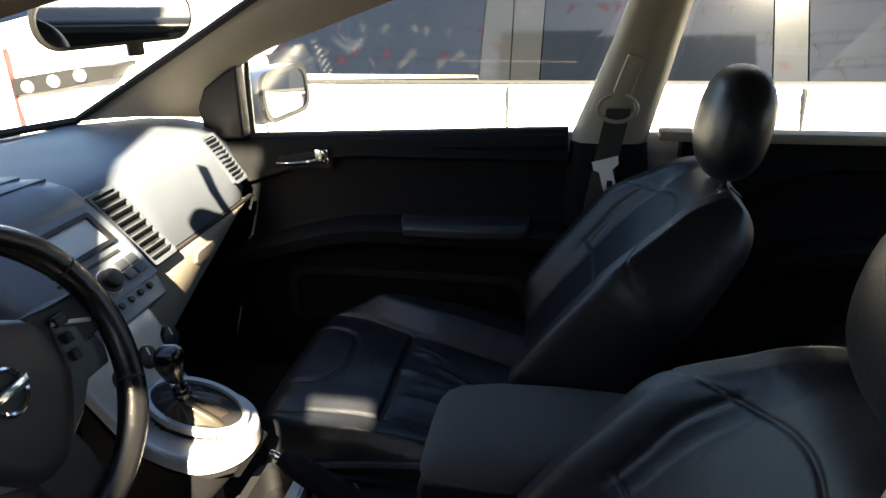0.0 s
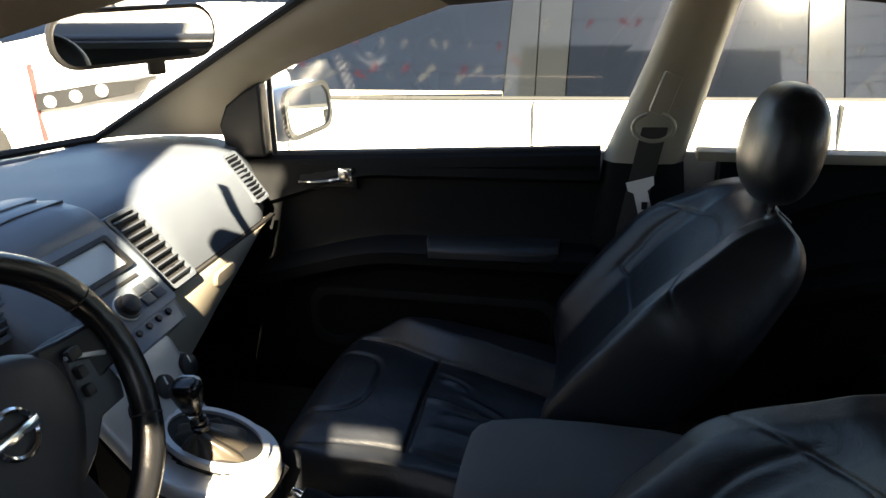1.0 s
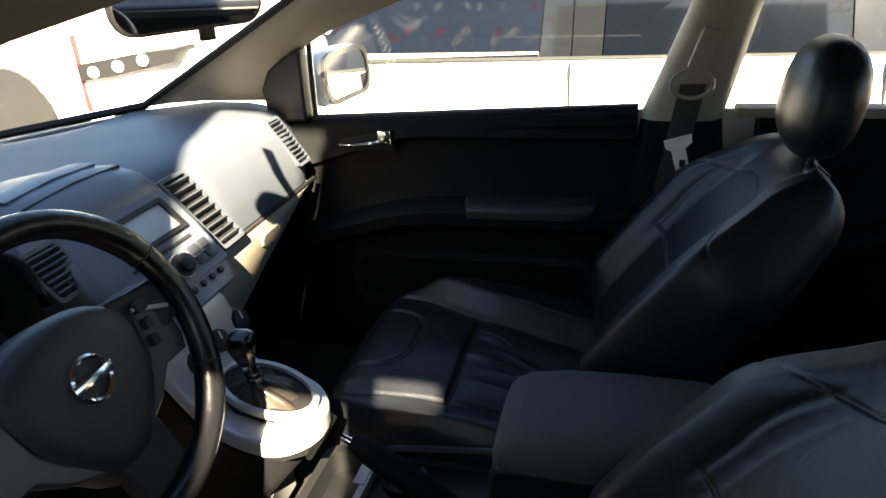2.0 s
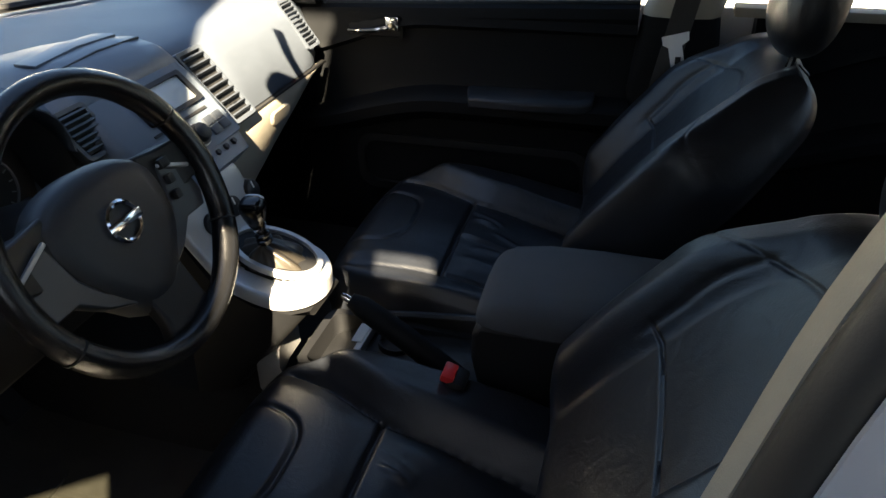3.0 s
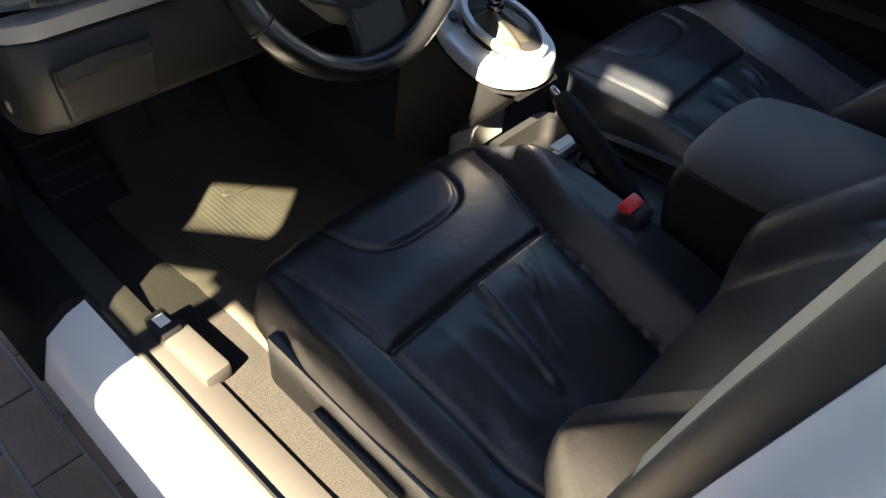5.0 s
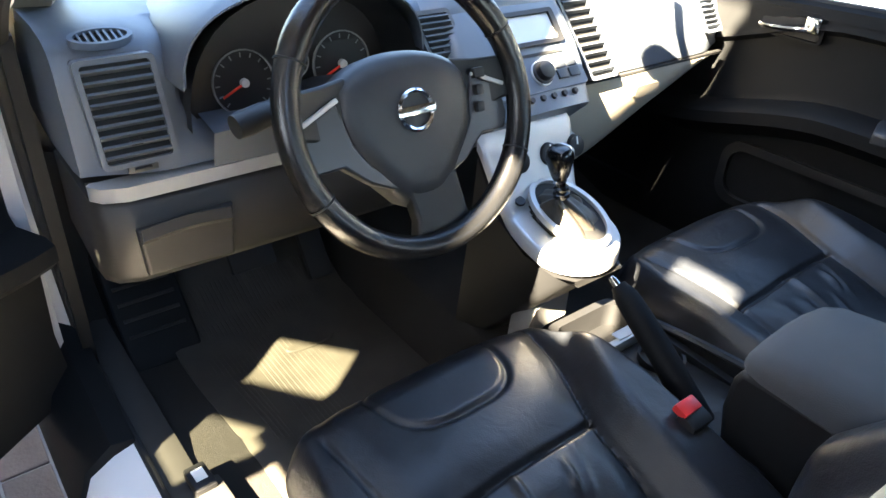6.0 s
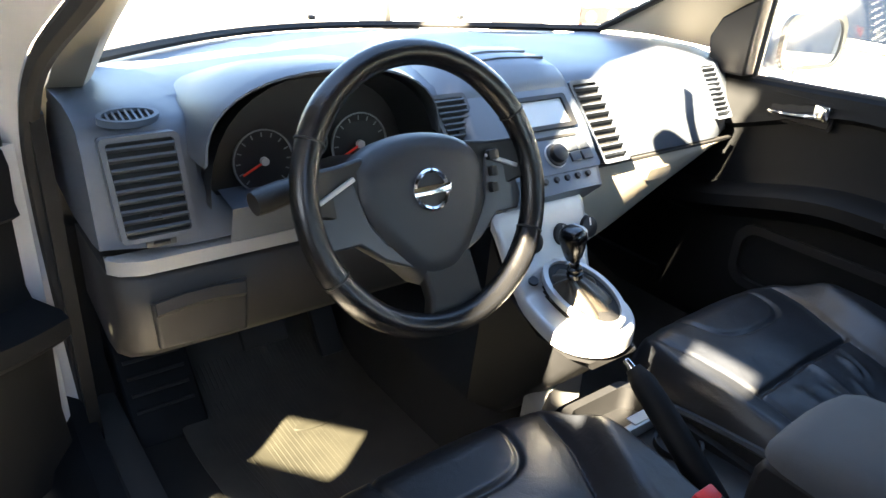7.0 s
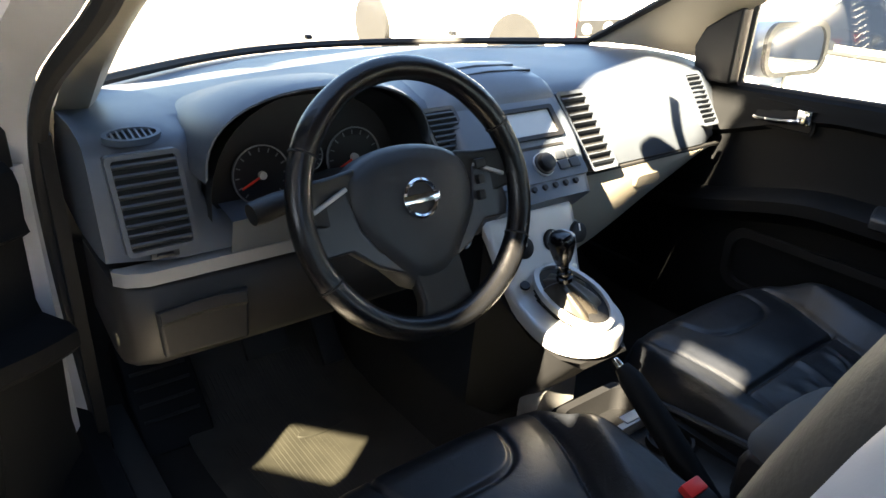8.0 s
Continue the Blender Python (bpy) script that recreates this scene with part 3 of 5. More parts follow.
# rear door, passenger side
d = thing("door_2", (1.1, 0.70, 0.33), "closed rear door with charcoal trim and pale belt line", "car door", kind="structure")
part("trim_panel", loft(bmesh.new(), door_panel_rows(0.80, 1.55, 0.70, 0.965, 0.98)), M_PANEL, d, sharp=32)
part("belt_trim", nbox((1.13, 0.70, 0.972), (0.76, 0.05, 0.022), r=0.006), M_CREAM, d, "cream belt trim")
g = part("window_glass", sheet(bmesh.new(), [(0.745, 0.715, 0.97), (1.5, 0.715, 0.98), (1.5, 0.65, 1.22), (0.81, 0.665, 1.30)], 0.004, (0, 1, 0)), M_GLASS, d, "clear side window")
g.visible_shadow = False
part("outer_skin", sheet(bmesh.new(), [(0.62, 0.79, 0.35), (1.75, 0.79, 0.35), (1.75, 0.775, 0.97), (0.62, 0.775, 0.955)], 0.015, (0, 1, 0)), M_BODY, d)
# rear door, driver side
d = thing("door_3", (1.1, -0.72, 0.33), "closed silver rear door behind the driver", "car door", kind="structure")
part("outer_skin", sheet(bmesh.new(), [(0.74, -0.81, 0.30), (1.75, -0.81, 0.30), (1.75, -0.795, 0.97), (0.76, -0.80, 0.955)], 0.05, (0, 1, 0)), M_BODY, d)
g = part("window_glass", sheet(bmesh.new(), [(0.78, -0.73, 0.96), (1.5, -0.73, 0.98), (1.5, -0.66, 1.22), (0.83, -0.67, 1.30)], 0.004, (0, 1, 0)), M_GLASS, d, "clear side window")
g.visible_shadow = False


# the driver's door stands open
DOOR_OPEN = 54.0
HINGE = Vector((-0.54, -0.755, 0.0))


def swing(p):
    """From the shut door's place to the open one."""
    q = Vector(p) - HINGE
    a = radians(-DOOR_OPEN)
    return HINGE + Vector((q.x * math.cos(a) - q.y * math.sin(a), q.x * math.sin(a) + q.y * math.cos(a), q.z))


def swung(bm):
    for v in bm.verts:
        v.co = swing(v.co)
    return bm


d = thing("door_4", swing((0.0, -0.75, 0.33)), "open driver door with charcoal trim and window switches", "car door", kind="structure")
rows = [[(x, -0.70 - (yy - 0.70), z) for x, yy, z in r] for r in door_panel_rows(-0.468, 0.56, 0.70, 0.92, 0.97)]
part("trim_panel", swung(loft(bmesh.new(), rows)), M_PANEL, d, sharp=32)
part("outer_skin", swung(sheet(bmesh.new(), [(-0.48, -0.79, 0.30), (0.50, -0.79, 0.30), (0.57, -0.79, 0.42), (0.585, -0.775, 0.955), (-0.46, -0.775, 0.92)], 0.03, (0, 1, 0))), M_BODY, d, "silver outer door skin")
part("door_edge", swung(sheet(bmesh.new(), [(-0.505, -0.79, 0.30), (-0.505, -0.715, 0.33), (-0.505, -0.715, 0.91), (-0.505, -0.775, 0.90)], 0.03, (1, 0, 0))), M_BODY, d)
part("window_frame", swung(tube(bmesh.new(), curve([(0.57, -0.74, 0.95), (0.63, -0.725, 1.13), (0.70, -0.69, 1.34), (0.50, -0.675, 1.375), (0.24, -0.685, 1.335), (0.02, -0.70, 1.25), (-0.22, -0.73, 1.13), (-0.42, -0.745, 0.95)], 5), 0.022, 8)), M_BODY, d, "silver window frame")
part("sail_panel", swung(sheet(bmesh.new(), [(-0.49, -0.728, 0.905), (-0.25, -0.728, 0.925), (-0.25, -0.728, 1.085), (-0.35, -0.728, 1.065), (-0.49, -0.728, 1.02)], 0.012, (0, 1, 0))), M_BLACK, d, "black mirror corner panel", bevel=0.004)
g = part("window_glass", swung(sheet(bmesh.new(), [(-0.38, -0.745, 0.93), (0.57, -0.74, 0.95), (0.69, -0.69, 1.335), (0.50, -0.68, 1.37), (0.24, -0.69, 1.33), (0.02, -0.705, 1.245), (-0.22, -0.735, 1.125)], 0.004, (0, 1, 0))), M_TINTED, d, "lightly tinted side window")
# switch block on the arm rest
bm = bmesh.new()
rows = []
for x, w in ((-0.34, 0.012), (-0.30, 0.07), (-0.20, 0.115), (-0.05, 0.13), (0.16, 0.12), (0.38, 0.095), (0.42, 0.04)):
    z = 0.668 + 0.10 * max(0, x + 0.06)
    rows.append([(x, -0.70, z - 0.30), (x, -0.70, z + 0.004), (x, -0.70 + w * 0.80, z + 0.004), (x, -0.70 + w * 0.95, z - 0.006), (x, -0.70 + w, z - 0.05), (x, -0.70 + w * 0.7, z - 0.16), (x, -0.70 + w * 0.3, z - 0.30)])
part("armrest", swung(loft(bm, rows)), M_PANEL, d, bevel=0.004)
sp = part("switch_plate", swung(nbox((-0.11, -0.630, 0.676), (0.26, 0.070, 0.008), r=0.003)), M_BLACK, d, "black window switch plate")
for x, y in ((-0.195, -0.625), (-0.135, -0.647), (-0.135, -0.615), (-0.075, -0.647), (-0.075, -0.615)):
    part("switch", swung(nbox((x, y, 0.684), (0.030, 0.020, 0.012), r=0.003)), M_BLACK, sp)
    part("switch_lip", swung(nbox((x + 0.008, y, 0.6915), (0.009, 0.016, 0.003), r=0.001)), M_CHROME, sp)
part("door_pocket", swung(nbox((0.08, -0.672, 0.40), (0.70, 0.05, 0.14), r=0.02)), M_PANEL, d)


# ---- dashboard ----
def dash_profile(y):
    b = smooth(0.17, 0.27, y)
    e = smooth(0.60, 0.71, abs(y))
    base = -1.04 + 0.40 * (abs(y) / 0.66) ** 2
    drv = [(-0.30, 0.978), (-0.278, 0.966), (-0.268, 0.945), (-0.258, 0.89), (-0.250, 0.84), (-0.245, 0.808), (-0.29, 0.800)]
    pas = [(-0.305, 0.980), (-0.262, 0.966), (-0.238, 0.93), (-0.222, 0.885), (-0.214, 0.85), (-0.212, 0.812), (-0.27, 0.803)]
    top = [(base, 0.945), (base + 0.10, 0.965), (-0.65 + 0.12 * e, 0.982), (-0.48, 0.987), (-0.38, 0.986)]
    rear = [(p[0] + (q[0] - p[0]) * b - 0.035 * e, p[1] + (q[1] - p[1]) * b) for p, q in zip(drv, pas)]
    well = smooth(-0.558, -0.545, y) * (1 - smooth(-0.232, -0.219, y))     # recess for the instruments
    rear = [(x - 0.06 * well, z) if z > 0.87 else (x, z) for x, z in rear]
    return top + rear


dash = thing("dashboard", (-0.3, 0, 0.6), "slate grey plastic dashboard with cream lower panels", "dashboard")
bm = bmesh.new()
stations = [-0.705, -0.695, -0.67, -0.63] + [-0.6 + 0.03 * k for k in range(42)] + [0.67, 0.69, 0.70]
loft(bm, [[(x, y, z) for x, z in dash_profile(y)] + [(-0.45, y, 0.80), (-0.7, y, 0.85)] for y in stations])
part("upper_pad", bm, M_DASH, dash, sharp=60)
# satin trim strip and cream lower panels; the driver's is coloured dark for shade
bm = bmesh.new()
loft(bm, [[(-0.246 - e, y, 0.802), (-0.236 - e, y, 0.800), (-0.234 - e, y, 0.780), (-0.240 - e, y, 0.777), (-0.27, y, 0.779), (-0.27, y, 0.802)] for y, e in ((-0.703, 0.03), (-0.69, 0.012), (-0.66, 0.0), (-0.40, 0.0), (-0.15, 0.0))])
part("trim_strip", bm, M_SATIN, dash, "satin silver trim strip")
bm = bmesh.new()
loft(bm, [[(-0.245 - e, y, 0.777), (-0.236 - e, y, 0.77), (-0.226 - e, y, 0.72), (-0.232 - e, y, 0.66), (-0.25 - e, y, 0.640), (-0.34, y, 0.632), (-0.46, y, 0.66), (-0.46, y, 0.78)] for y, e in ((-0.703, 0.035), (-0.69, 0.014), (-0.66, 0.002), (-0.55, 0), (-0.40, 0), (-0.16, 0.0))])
lower = part("lower_panel", bm, M_TAUPE_SHADED, dash, "taupe lower dashboard panel, coloured darker for shade", sharp=50)
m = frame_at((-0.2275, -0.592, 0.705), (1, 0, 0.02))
part("coin_box", plate(bmesh.new(), [(-0.070, 0.035), (0.070, 0.040), (0.064, -0.045), (-0.066, -0.040)][::-1], m, -0.004, 0.008, 0.004), M_TAUPE_SHADED, lower, bevel=0.003)
part("pull_lip", loft(bmesh.new(), [[m @ Vector((a, 0.036 + 0.004 * math.cos(a * 30) + dz, 0.004 + o)) for dz, o in ((0.0, 0), (0.004, 0.010), (-0.012, 0.014), (-0.022, 0.004))] for a in np.linspace(-0.066, 0.062, 9)]), M_TAUPE_SHADED, lower)
bm = bmesh.new()
rows = []
for y, e, foot in ((0.145, 0.012, 0.590), (0.20, 0.004, 0.612), (0.274, 0.0, 0.640), (0.34, 0.0, 0.667), (0.40, 0.0, 0.694), (0.46, 0.0, 0.721), (0.515, 0.0, 0.747), (0.57, 0.001, 0.772), (0.61, 0.002, 0.789), (0.645, 0.006, 0.799)):
    g = (0.806 - foot) / 0.231                  # the lower edge climbs towards the door
    rows.append([(x - (e if x > -0.3 else 0), y, 0.806 - h * g) for x, h in ((-0.216, 0.0), (-0.207, 0.006), (-0.203, 0.046), (-0.206, 0.116), (-0.212, 0.190), (-0.224, 0.224), (-0.25, 0.231), (-0.42, 0.200), (-0.5, 0.006))])
loft(bm, rows)
glove = part("glove_box", bm, M_CREAM, dash, "cream glove box lid", sharp=50)
m = frame_at((-0.204, 0.40, 0.765), (0.95, 0, -0.06))
part("latch", plate(bmesh.new(), rounded(0.085, 0.03, 0.012), m, -0.004, 0.007, 0.004), M_CREAM, glove)
part("gap_line", nbox((-0.2115, 0.42, 0.806), (0.012, 0.50, 0.005)), M_RUBBER, dash)

# instrument hood and dials
HC = -0.388


def arch(x, half, base, top, n=20, p=2.4):
    out = []
    for k in range(n + 1):
        a = math.pi * k / n
        c, sn = math.cos(a), math.sin(a)
        out.append(Vector((x, HC - half * math.copysign(abs(c) ** (2 / p), c), base + (top - base) * abs(sn) ** (2 / p))))
    return out


bm = bmesh.new()
outer = [arch(-0.56, 0.17, 0.93, 0.975), arch(-0.44, 0.18, 0.93, 1.015), arch(-0.33, 0.188, 0.93, 1.040), arch(-0.22, 0.192, 0.93, 1.050), arch(-0.200, 0.190, 0.93, 1.046)]
inner = [arch(-0.200, 0.186, 0.935, 1.0425), arch(-0.23, 0.183, 0.935, 1.041)]
loft(bm, outer + inner, caps=False, closed=False)
hood = part("instrument_hood", bm, M_DASH, dash, sharp=70)
part("hood_lining", loft(bmesh.new(), [arch(-0.204, 0.185, 0.87, 1.0415), arch(-0.30, 0.165, 0.85, 1.01)], caps=False, closed=False), M_BLACK, dash, "black lining of the instrument hood")
bm = bmesh.new()
loft(bm, [[(-0.30, HC - 0.15, 0.872), (-0.22, HC - 0.15, 0.858), (-0.238, HC - 0.15, 0.80)], [(-0.30, HC + 0.15, 0.872), (-0.22, HC + 0.15, 0.858), (-0.238, HC + 0.15, 0.80)]], closed=False)
part("column_shroud", bm, M_DASH, dash)
bm = loft(bmesh.new(), [[p + Vector((0.0, 0, 0)) for p in arch(-0.277, 0.172, 0.84, 1.02)], [p + Vector((-0.02, 0, 0)) for p in arch(-0.277, 0.172, 0.84, 1.02)]])
panel = part("dial_panel", bm, M_DIAL, dash, "black instrument panel")
for y, z, r, ang in ((-0.467, 0.902, 0.047, 205), (-0.304, 0.906, 0.050, 205), (-0.386, 0.920, 0.024, 200)):
    m = frame_at((-0.274, y, z), (0.99, 0, 0.14))
    dl = part("dial", lathe(bmesh.new(), [(r * 0.96, 0.0), (r * 0.96, 0.002)], m), M_DIAL, panel)
    bm = lathe(bmesh.new(), [(r * 0.97, 0), (r * 0.97, 0.005), (r * 1.015, 0.005), (r * 1.015, 0)], m, caps=False)
    part("dial_ring", bm, M_RING, panel, "thin grey dial ring")
    bm = bmesh.new()
    for k in range(13):
        a = radians(225 - 270 * k / 12)
        mm = m @ Matrix.Rotation(a, 4, "Z")
        box(bm, mm @ Vector((r * 0.84, 0, 0.003)), (r * 0.14, 0.0018, 0.001), mm.to_3x3())
    part("scale_marks", bm, M_RING, panel)
    mm = m @ Matrix.Rotation(radians(ang), 4, "Z")
    part("needle", box(bmesh.new(), mm @ Vector((r * 0.40, 0, 0.006)), (r * 0.85, 0.003, 0.002), mm.to_3x3()), M_NEEDLE, panel, "red needle")
    part("needle_cap", lathe(bmesh.new(), [(r * 0.14, 0.002), (r * 0.13, 0.009)], m, 14), M_SILVER, panel)


# louvred air vents
def vent(o, normal, w, h, n, parent, side_up=(0, 0, 1), skew=0.0, tab=True, r=0.008):
    m = frame_at(o, normal, side_up)
    if skew:
        m = m @ Matrix(((1, skew, 0, 0), (0, 1, 0, 0), (0, 0, 1, 0), (0, 0, 0, 1)))
    f = part("vent", ring_plate(bmesh.new(), rounded(w, h, r), rounded(w - 0.014, h - 0.014, r * 0.6), m, -0.012, 0.005), M_DASH, parent, "slate louvred air vent")
    part("vent_back", plate(bmesh.new(), rounded(w - 0.013, h - 0.013, r * 0.6), m, -0.008, -0.001), M_RUBBER, f)
    part("vent_duct", ring_plate(bmesh.new(), rounded(w - 0.008, h - 0.008, r * 0.6), rounded(w - 0.013, h - 0.013, r * 0.6), m, -0.034, -0.010), M_RUBBER, f)
    for k in range(n):
        z = (k + 0.5) / n * (h - 0.018) - (h - 0.018) / 2
        mm = m @ Matrix.Translation((0, z, 0.0035)) @ Matrix.Rotation(radians(-36), 4, "X")
        part("slat", box(bmesh.new(), mm.translation, (w - 0.015, 0.0036, 0.0095), mm.to_3x3()), M_SLAT, f)
    if tab:
        mm = m @ Matrix.Translation((0, -h * 0.28, 0.002))
        part("tab", nbox(mm.translation, (0.016, 0.007, 0.010), mm.to_3x3(), r=0.002), M_BLACK, f)
    return f


vent((-0.253, -0.637, 0.897), (1, 0, 0.12), 0.100, 0.144, 9, dash, skew=-0.06)
part("thumb_wheel_bezel", nbox((-0.2455, -0.632, 0.820), (0.006, 0.040, 0.010), r=0.002), M_SLATE, dash)
part("thumb_wheel", nbox((-0.2425, -0.632, 0.820), (0.007, 0.024, 0.006), r=0.003), M_BLACK, dash)
vent((-0.226, 0.212, 0.893), (0.92, 0, 0.36), 0.080, 0.168, 9, dash, skew=-0.42)
vent((-0.225, -0.150, 0.940), (0.92, 0, 0.40), 0.075, 0.085, 7, dash, skew=-0.3)
vent((-0.236, 0.600, 0.915), (0.90, 0.0, 0.38), 0.062, 0.130, 10, dash, skew=-0.35, tab=False)
# oval demister grille on the top
m = frame_at((-0.305, -0.640, 0.979), (0.25, 0, 1), (-1, 0, 0))
oval = [(0.040 * math.cos(2 * math.pi * k / 24), 0.021 * math.sin(2 * math.pi * k / 24)) for k in range(24)]
ov = part("demister_grille", ring_plate(bmesh.new(), oval, [(x * 0.84, y * 0.78) for x, y in oval], m, -0.004, 0.006), M_POD, dash)
part("grille_back", plate(bmesh.new(), [(x * 0.85, y * 0.8) for x, y in oval], m, -0.003, 0.001), M_RUBBER, ov)
for k in range(-3, 4):
    y0 = 0.016 * math.sqrt(max(0.0, 1 - (k / 4) ** 2))
    part("grille_bar", box(bmesh.new(), m @ Vector((k * 0.0085, 0, 0.003)), (0.003, 2 * y0, 0.003), m.to_3x3()), M_POD, ov)

# centre pod with display and radio; its face leans back
POD = frame_at((-0.172, 0.0, 0.893), (0.72, 0, 0.69))       # local x: to the passenger, y: up the face
pod = thing("centre_stack", (-0.2, 0, 0.7), "slate centre stack with radio and pale display", "car console")


def pod_half(v):
    """Half width of the pod at height v of its face."""
    return 0.128 - 0.30 * max(0, v - 0.055) ** 1.3 - 0.32 * max(0.0, -v - 0.0)


bm = bmesh.new()
rings = []
for v in (-0.098, -0.092, -0.06, -0.02, 0.02, 0.06, 0.085, 0.10):
    w = pod_half(v) + 0.012
    rings.append([POD @ Vector((x, v, z)) for x, z in ((-w, -0.10), (-w, -0.012), (-w + 0.006, -0.001), (-w + 0.02, 0.004), (0, 0.007), (w - 0.02, 0.004), (w - 0.006, -0.001), (w, -0.012), (w, -0.10))])
loft(bm, rings)
body = part("pod_face", bm, M_POD, pod, sharp=50)
# visor top that sweeps forward to the windscreen
bm = bmesh.new()
rows = []
for k, (x, z, w) in enumerate(((-0.236, 0.966, 0.128), (-0.246, 0.985, 0.132), (-0.27, 1.006, 0.132), (-0.31, 1.018, 0.126), (-0.38, 1.017, 0.112), (-0.46, 1.004, 0.095), (-0.54, 0.985, 0.08))):
    rows.append([(x, -w - 0.03, z - 0.06), (x, -w, z - 0.018), (x, -w * 0.85, z - 0.005), (x, -w * 0.5, z), (x, 0, z + 0.002), (x, w * 0.5, z), (x, w * 0.85, z - 0.005), (x, w, z - 0.018), (x, w + 0.03, z - 0.06)])
loft(bm, rows)
part("visor", bm, M_POD, pod, sharp=60)
part("visor_band", loft(bmesh.new(), [[(x, -w * f, z - 0.004), (x, -w * f, z + 0.0035 - 0.004 * f), (x, 0, z + 0.0055), (x, w * f, z + 0.0035 - 0.004 * f), (x, w * f, z - 0.004)] for x, z, w, f in ((-0.335, 1.018, 0.120, 0.80), (-0.345, 1.019, 0.119, 0.82), (-0.375, 1.0175, 0.113, 0.82), (-0.385, 1.016, 0.111, 0.80))]), M_POD, pod, "raised band across the visor")
part("visor_joint", loft(bmesh.new(), [[(x, -w * f, z - 0.01), (x, -w * f, z + 0.0012 - 0.004 * f), (x, 0, z + 0.0032), (x, w * f, z + 0.0012 - 0.004 * f), (x, w * f, z - 0.01)] for x, z, w, f in ((-0.296, 1.0155, 0.128, 0.84), (-0.2985, 1.016, 0.128, 0.84))]), M_SLATE, pod)
m = POD @ Matrix.Translation((0.022, 0.052, 0.006))
part("display_frame", ring_plate(bmesh.new(), rounded(0.150, 0.066, 0.006), rounded(0.128, 0.050, 0.003), m, -0.002, 0.006), M_BLACK, pod)
part("display", plate(bmesh.new(), rounded(0.128, 0.050, 0.003), m, -0.001, 0.001), M_LCD, pod, "pale blank display")
part("disc_slot", box(bmesh.new(), POD @ Vector((0.01, 0.004, 0.0072)), (0.150, 0.005, 0.002), POD.to_3x3()), M_RUBBER, pod)
part("radio_face", plate(bmesh.new(), rounded(0.215, 0.060, 0.008), POD @ Matrix.Translation((0.006, -0.034, 0.006)), -0.004, 0.003, 0.001), M_POD, pod, "slate grey radio face")
kn = part("volume_knob", lathe(bmesh.new(), [(0.021, 0), (0.021, 0.006), (0.0165, 0.007), (0.016, 0.018), (0.012, 0.020)], POD @ Matrix.Translation((0.012, -0.032, 0.009))), M_BLACK, pod)
part("knob_ring", lathe(bmesh.new(), [(0.0225, 0), (0.0225, 0.003), (0.0195, 0.004), (0.0195, 0.0)], POD @ Matrix.Translation((0.012, -0.032, 0.009)), caps=False), M_SILVER, kn)
for k in range(6):
    x = (-0.075, -0.045, 0.058, 0.086, 0.058, 0.086)[k]
    y = (-0.028, -0.028, -0.020, -0.020, -0.040, -0.040)[k]
    part("radio_button", box(bmesh.new(), POD @ Vector((x, y, 0.011)), (0.024, 0.017 if k > 1 else 0.032, 0.005), POD.to_3x3(), r=0.0015), M_SLAT, pod)
for k in range(6):
    part("lower_button", lathe(bmesh.new(), [(0.006, 0), (0.005, 0.005)], POD @ Matrix.Translation((-0.058 + 0.026 * k, -0.074, 0.006)), 12), M_BLACK, pod)

# ---- console: climate plate, gear lever, tray, hand brake, arm rest ----
con = thing("centre_console", (0.1, 0, 0.35), "centre console with silver gear plate, tray and hand brake", "car console")
CY = -0.028


def plate_line(t):
    """Middle of the silver plate from the radio (0) to its rounded end (1)."""
    x = -0.128 + 0.035 * t + 0.183 * t ** 1.3
    z = 0.800 - 0.105 * smooth(0, 0.45, t) - 0.055 * t
    return x, z


rows = []
N = 90
for k in range(N + 1):
    t = k / N
    x, z = plate_line(t)
    w = 0.108 - 0.026 * smooth(0.0, 0.5, t) + 0.010 * math.sin(math.pi * clamp((t - 0.35) / 0.65))
    if t > 0.72:
        w *= math.sqrt(max(0.0, 1 - ((t - 0.72) / 0.282) ** 2.2))
    w = max(w, 0.006)
    across = [(-1.0, -0.026), (-1.0, -0.008), (-0.93, 0.0)] + [(-0.9 + 1.8 * i / 40, 0.003 * (1 - abs(-0.9 + 1.8 * i / 40))) for i in range(41)] + [(0.93, 0.0), (1.0, -0.008), (1.0, -0.026)]
    rows.append([(x, CY + w * a, z + h) for a, h in across])
GM = frame_at((-0.008, CY + 0.006, 0.676), (0.30, 0, 0.954), (-1, 0, 0))
bm = loft(bmesh.new(), rows)
GI = GM.inverted()
hole = []
for f in bm.faces:
    q = GI @ f.calc_center_median()
    if abs(q.z) < 0.03 and (q.x / 0.056) ** 2 + (q.y / 0.080) ** 2 < 1.0:
        hole.append(f)
bmesh.ops.delete(bm, geom=hole, context="FACES")
cp = part("gear_plate", bm, M_SILVER, con, "silver painted gear plate", sharp=50)
# body below the plate
rows = []
for t, dz, dw in ((0, -0.42, 0.0), (0.3, -0.36, 0.0), (0.6, -0.26, 0.0), (0.85, -0.17, -0.004), (0.985, -0.09, -0.02)):
    x, z = plate_line(t)
    w = 0.10 - 0.03 * t + dw
    rows.append([(x - 0.05 - 0.12 * t, CY - w + 0.01, 0.30 + 0.11 * t), (x - 0.01, CY - w, z + dz * 0.4), (x, CY - w - 0.004, z - 0.04), (x, CY + w + 0.004, z - 0.04), (x - 0.01, CY + w, z + dz * 0.4), (x - 0.05 - 0.12 * t, CY + w - 0.01, 0.30 + 0.11 * t)])
part("console_body", loft(bmesh.new(), rows), M_BLACK, con)
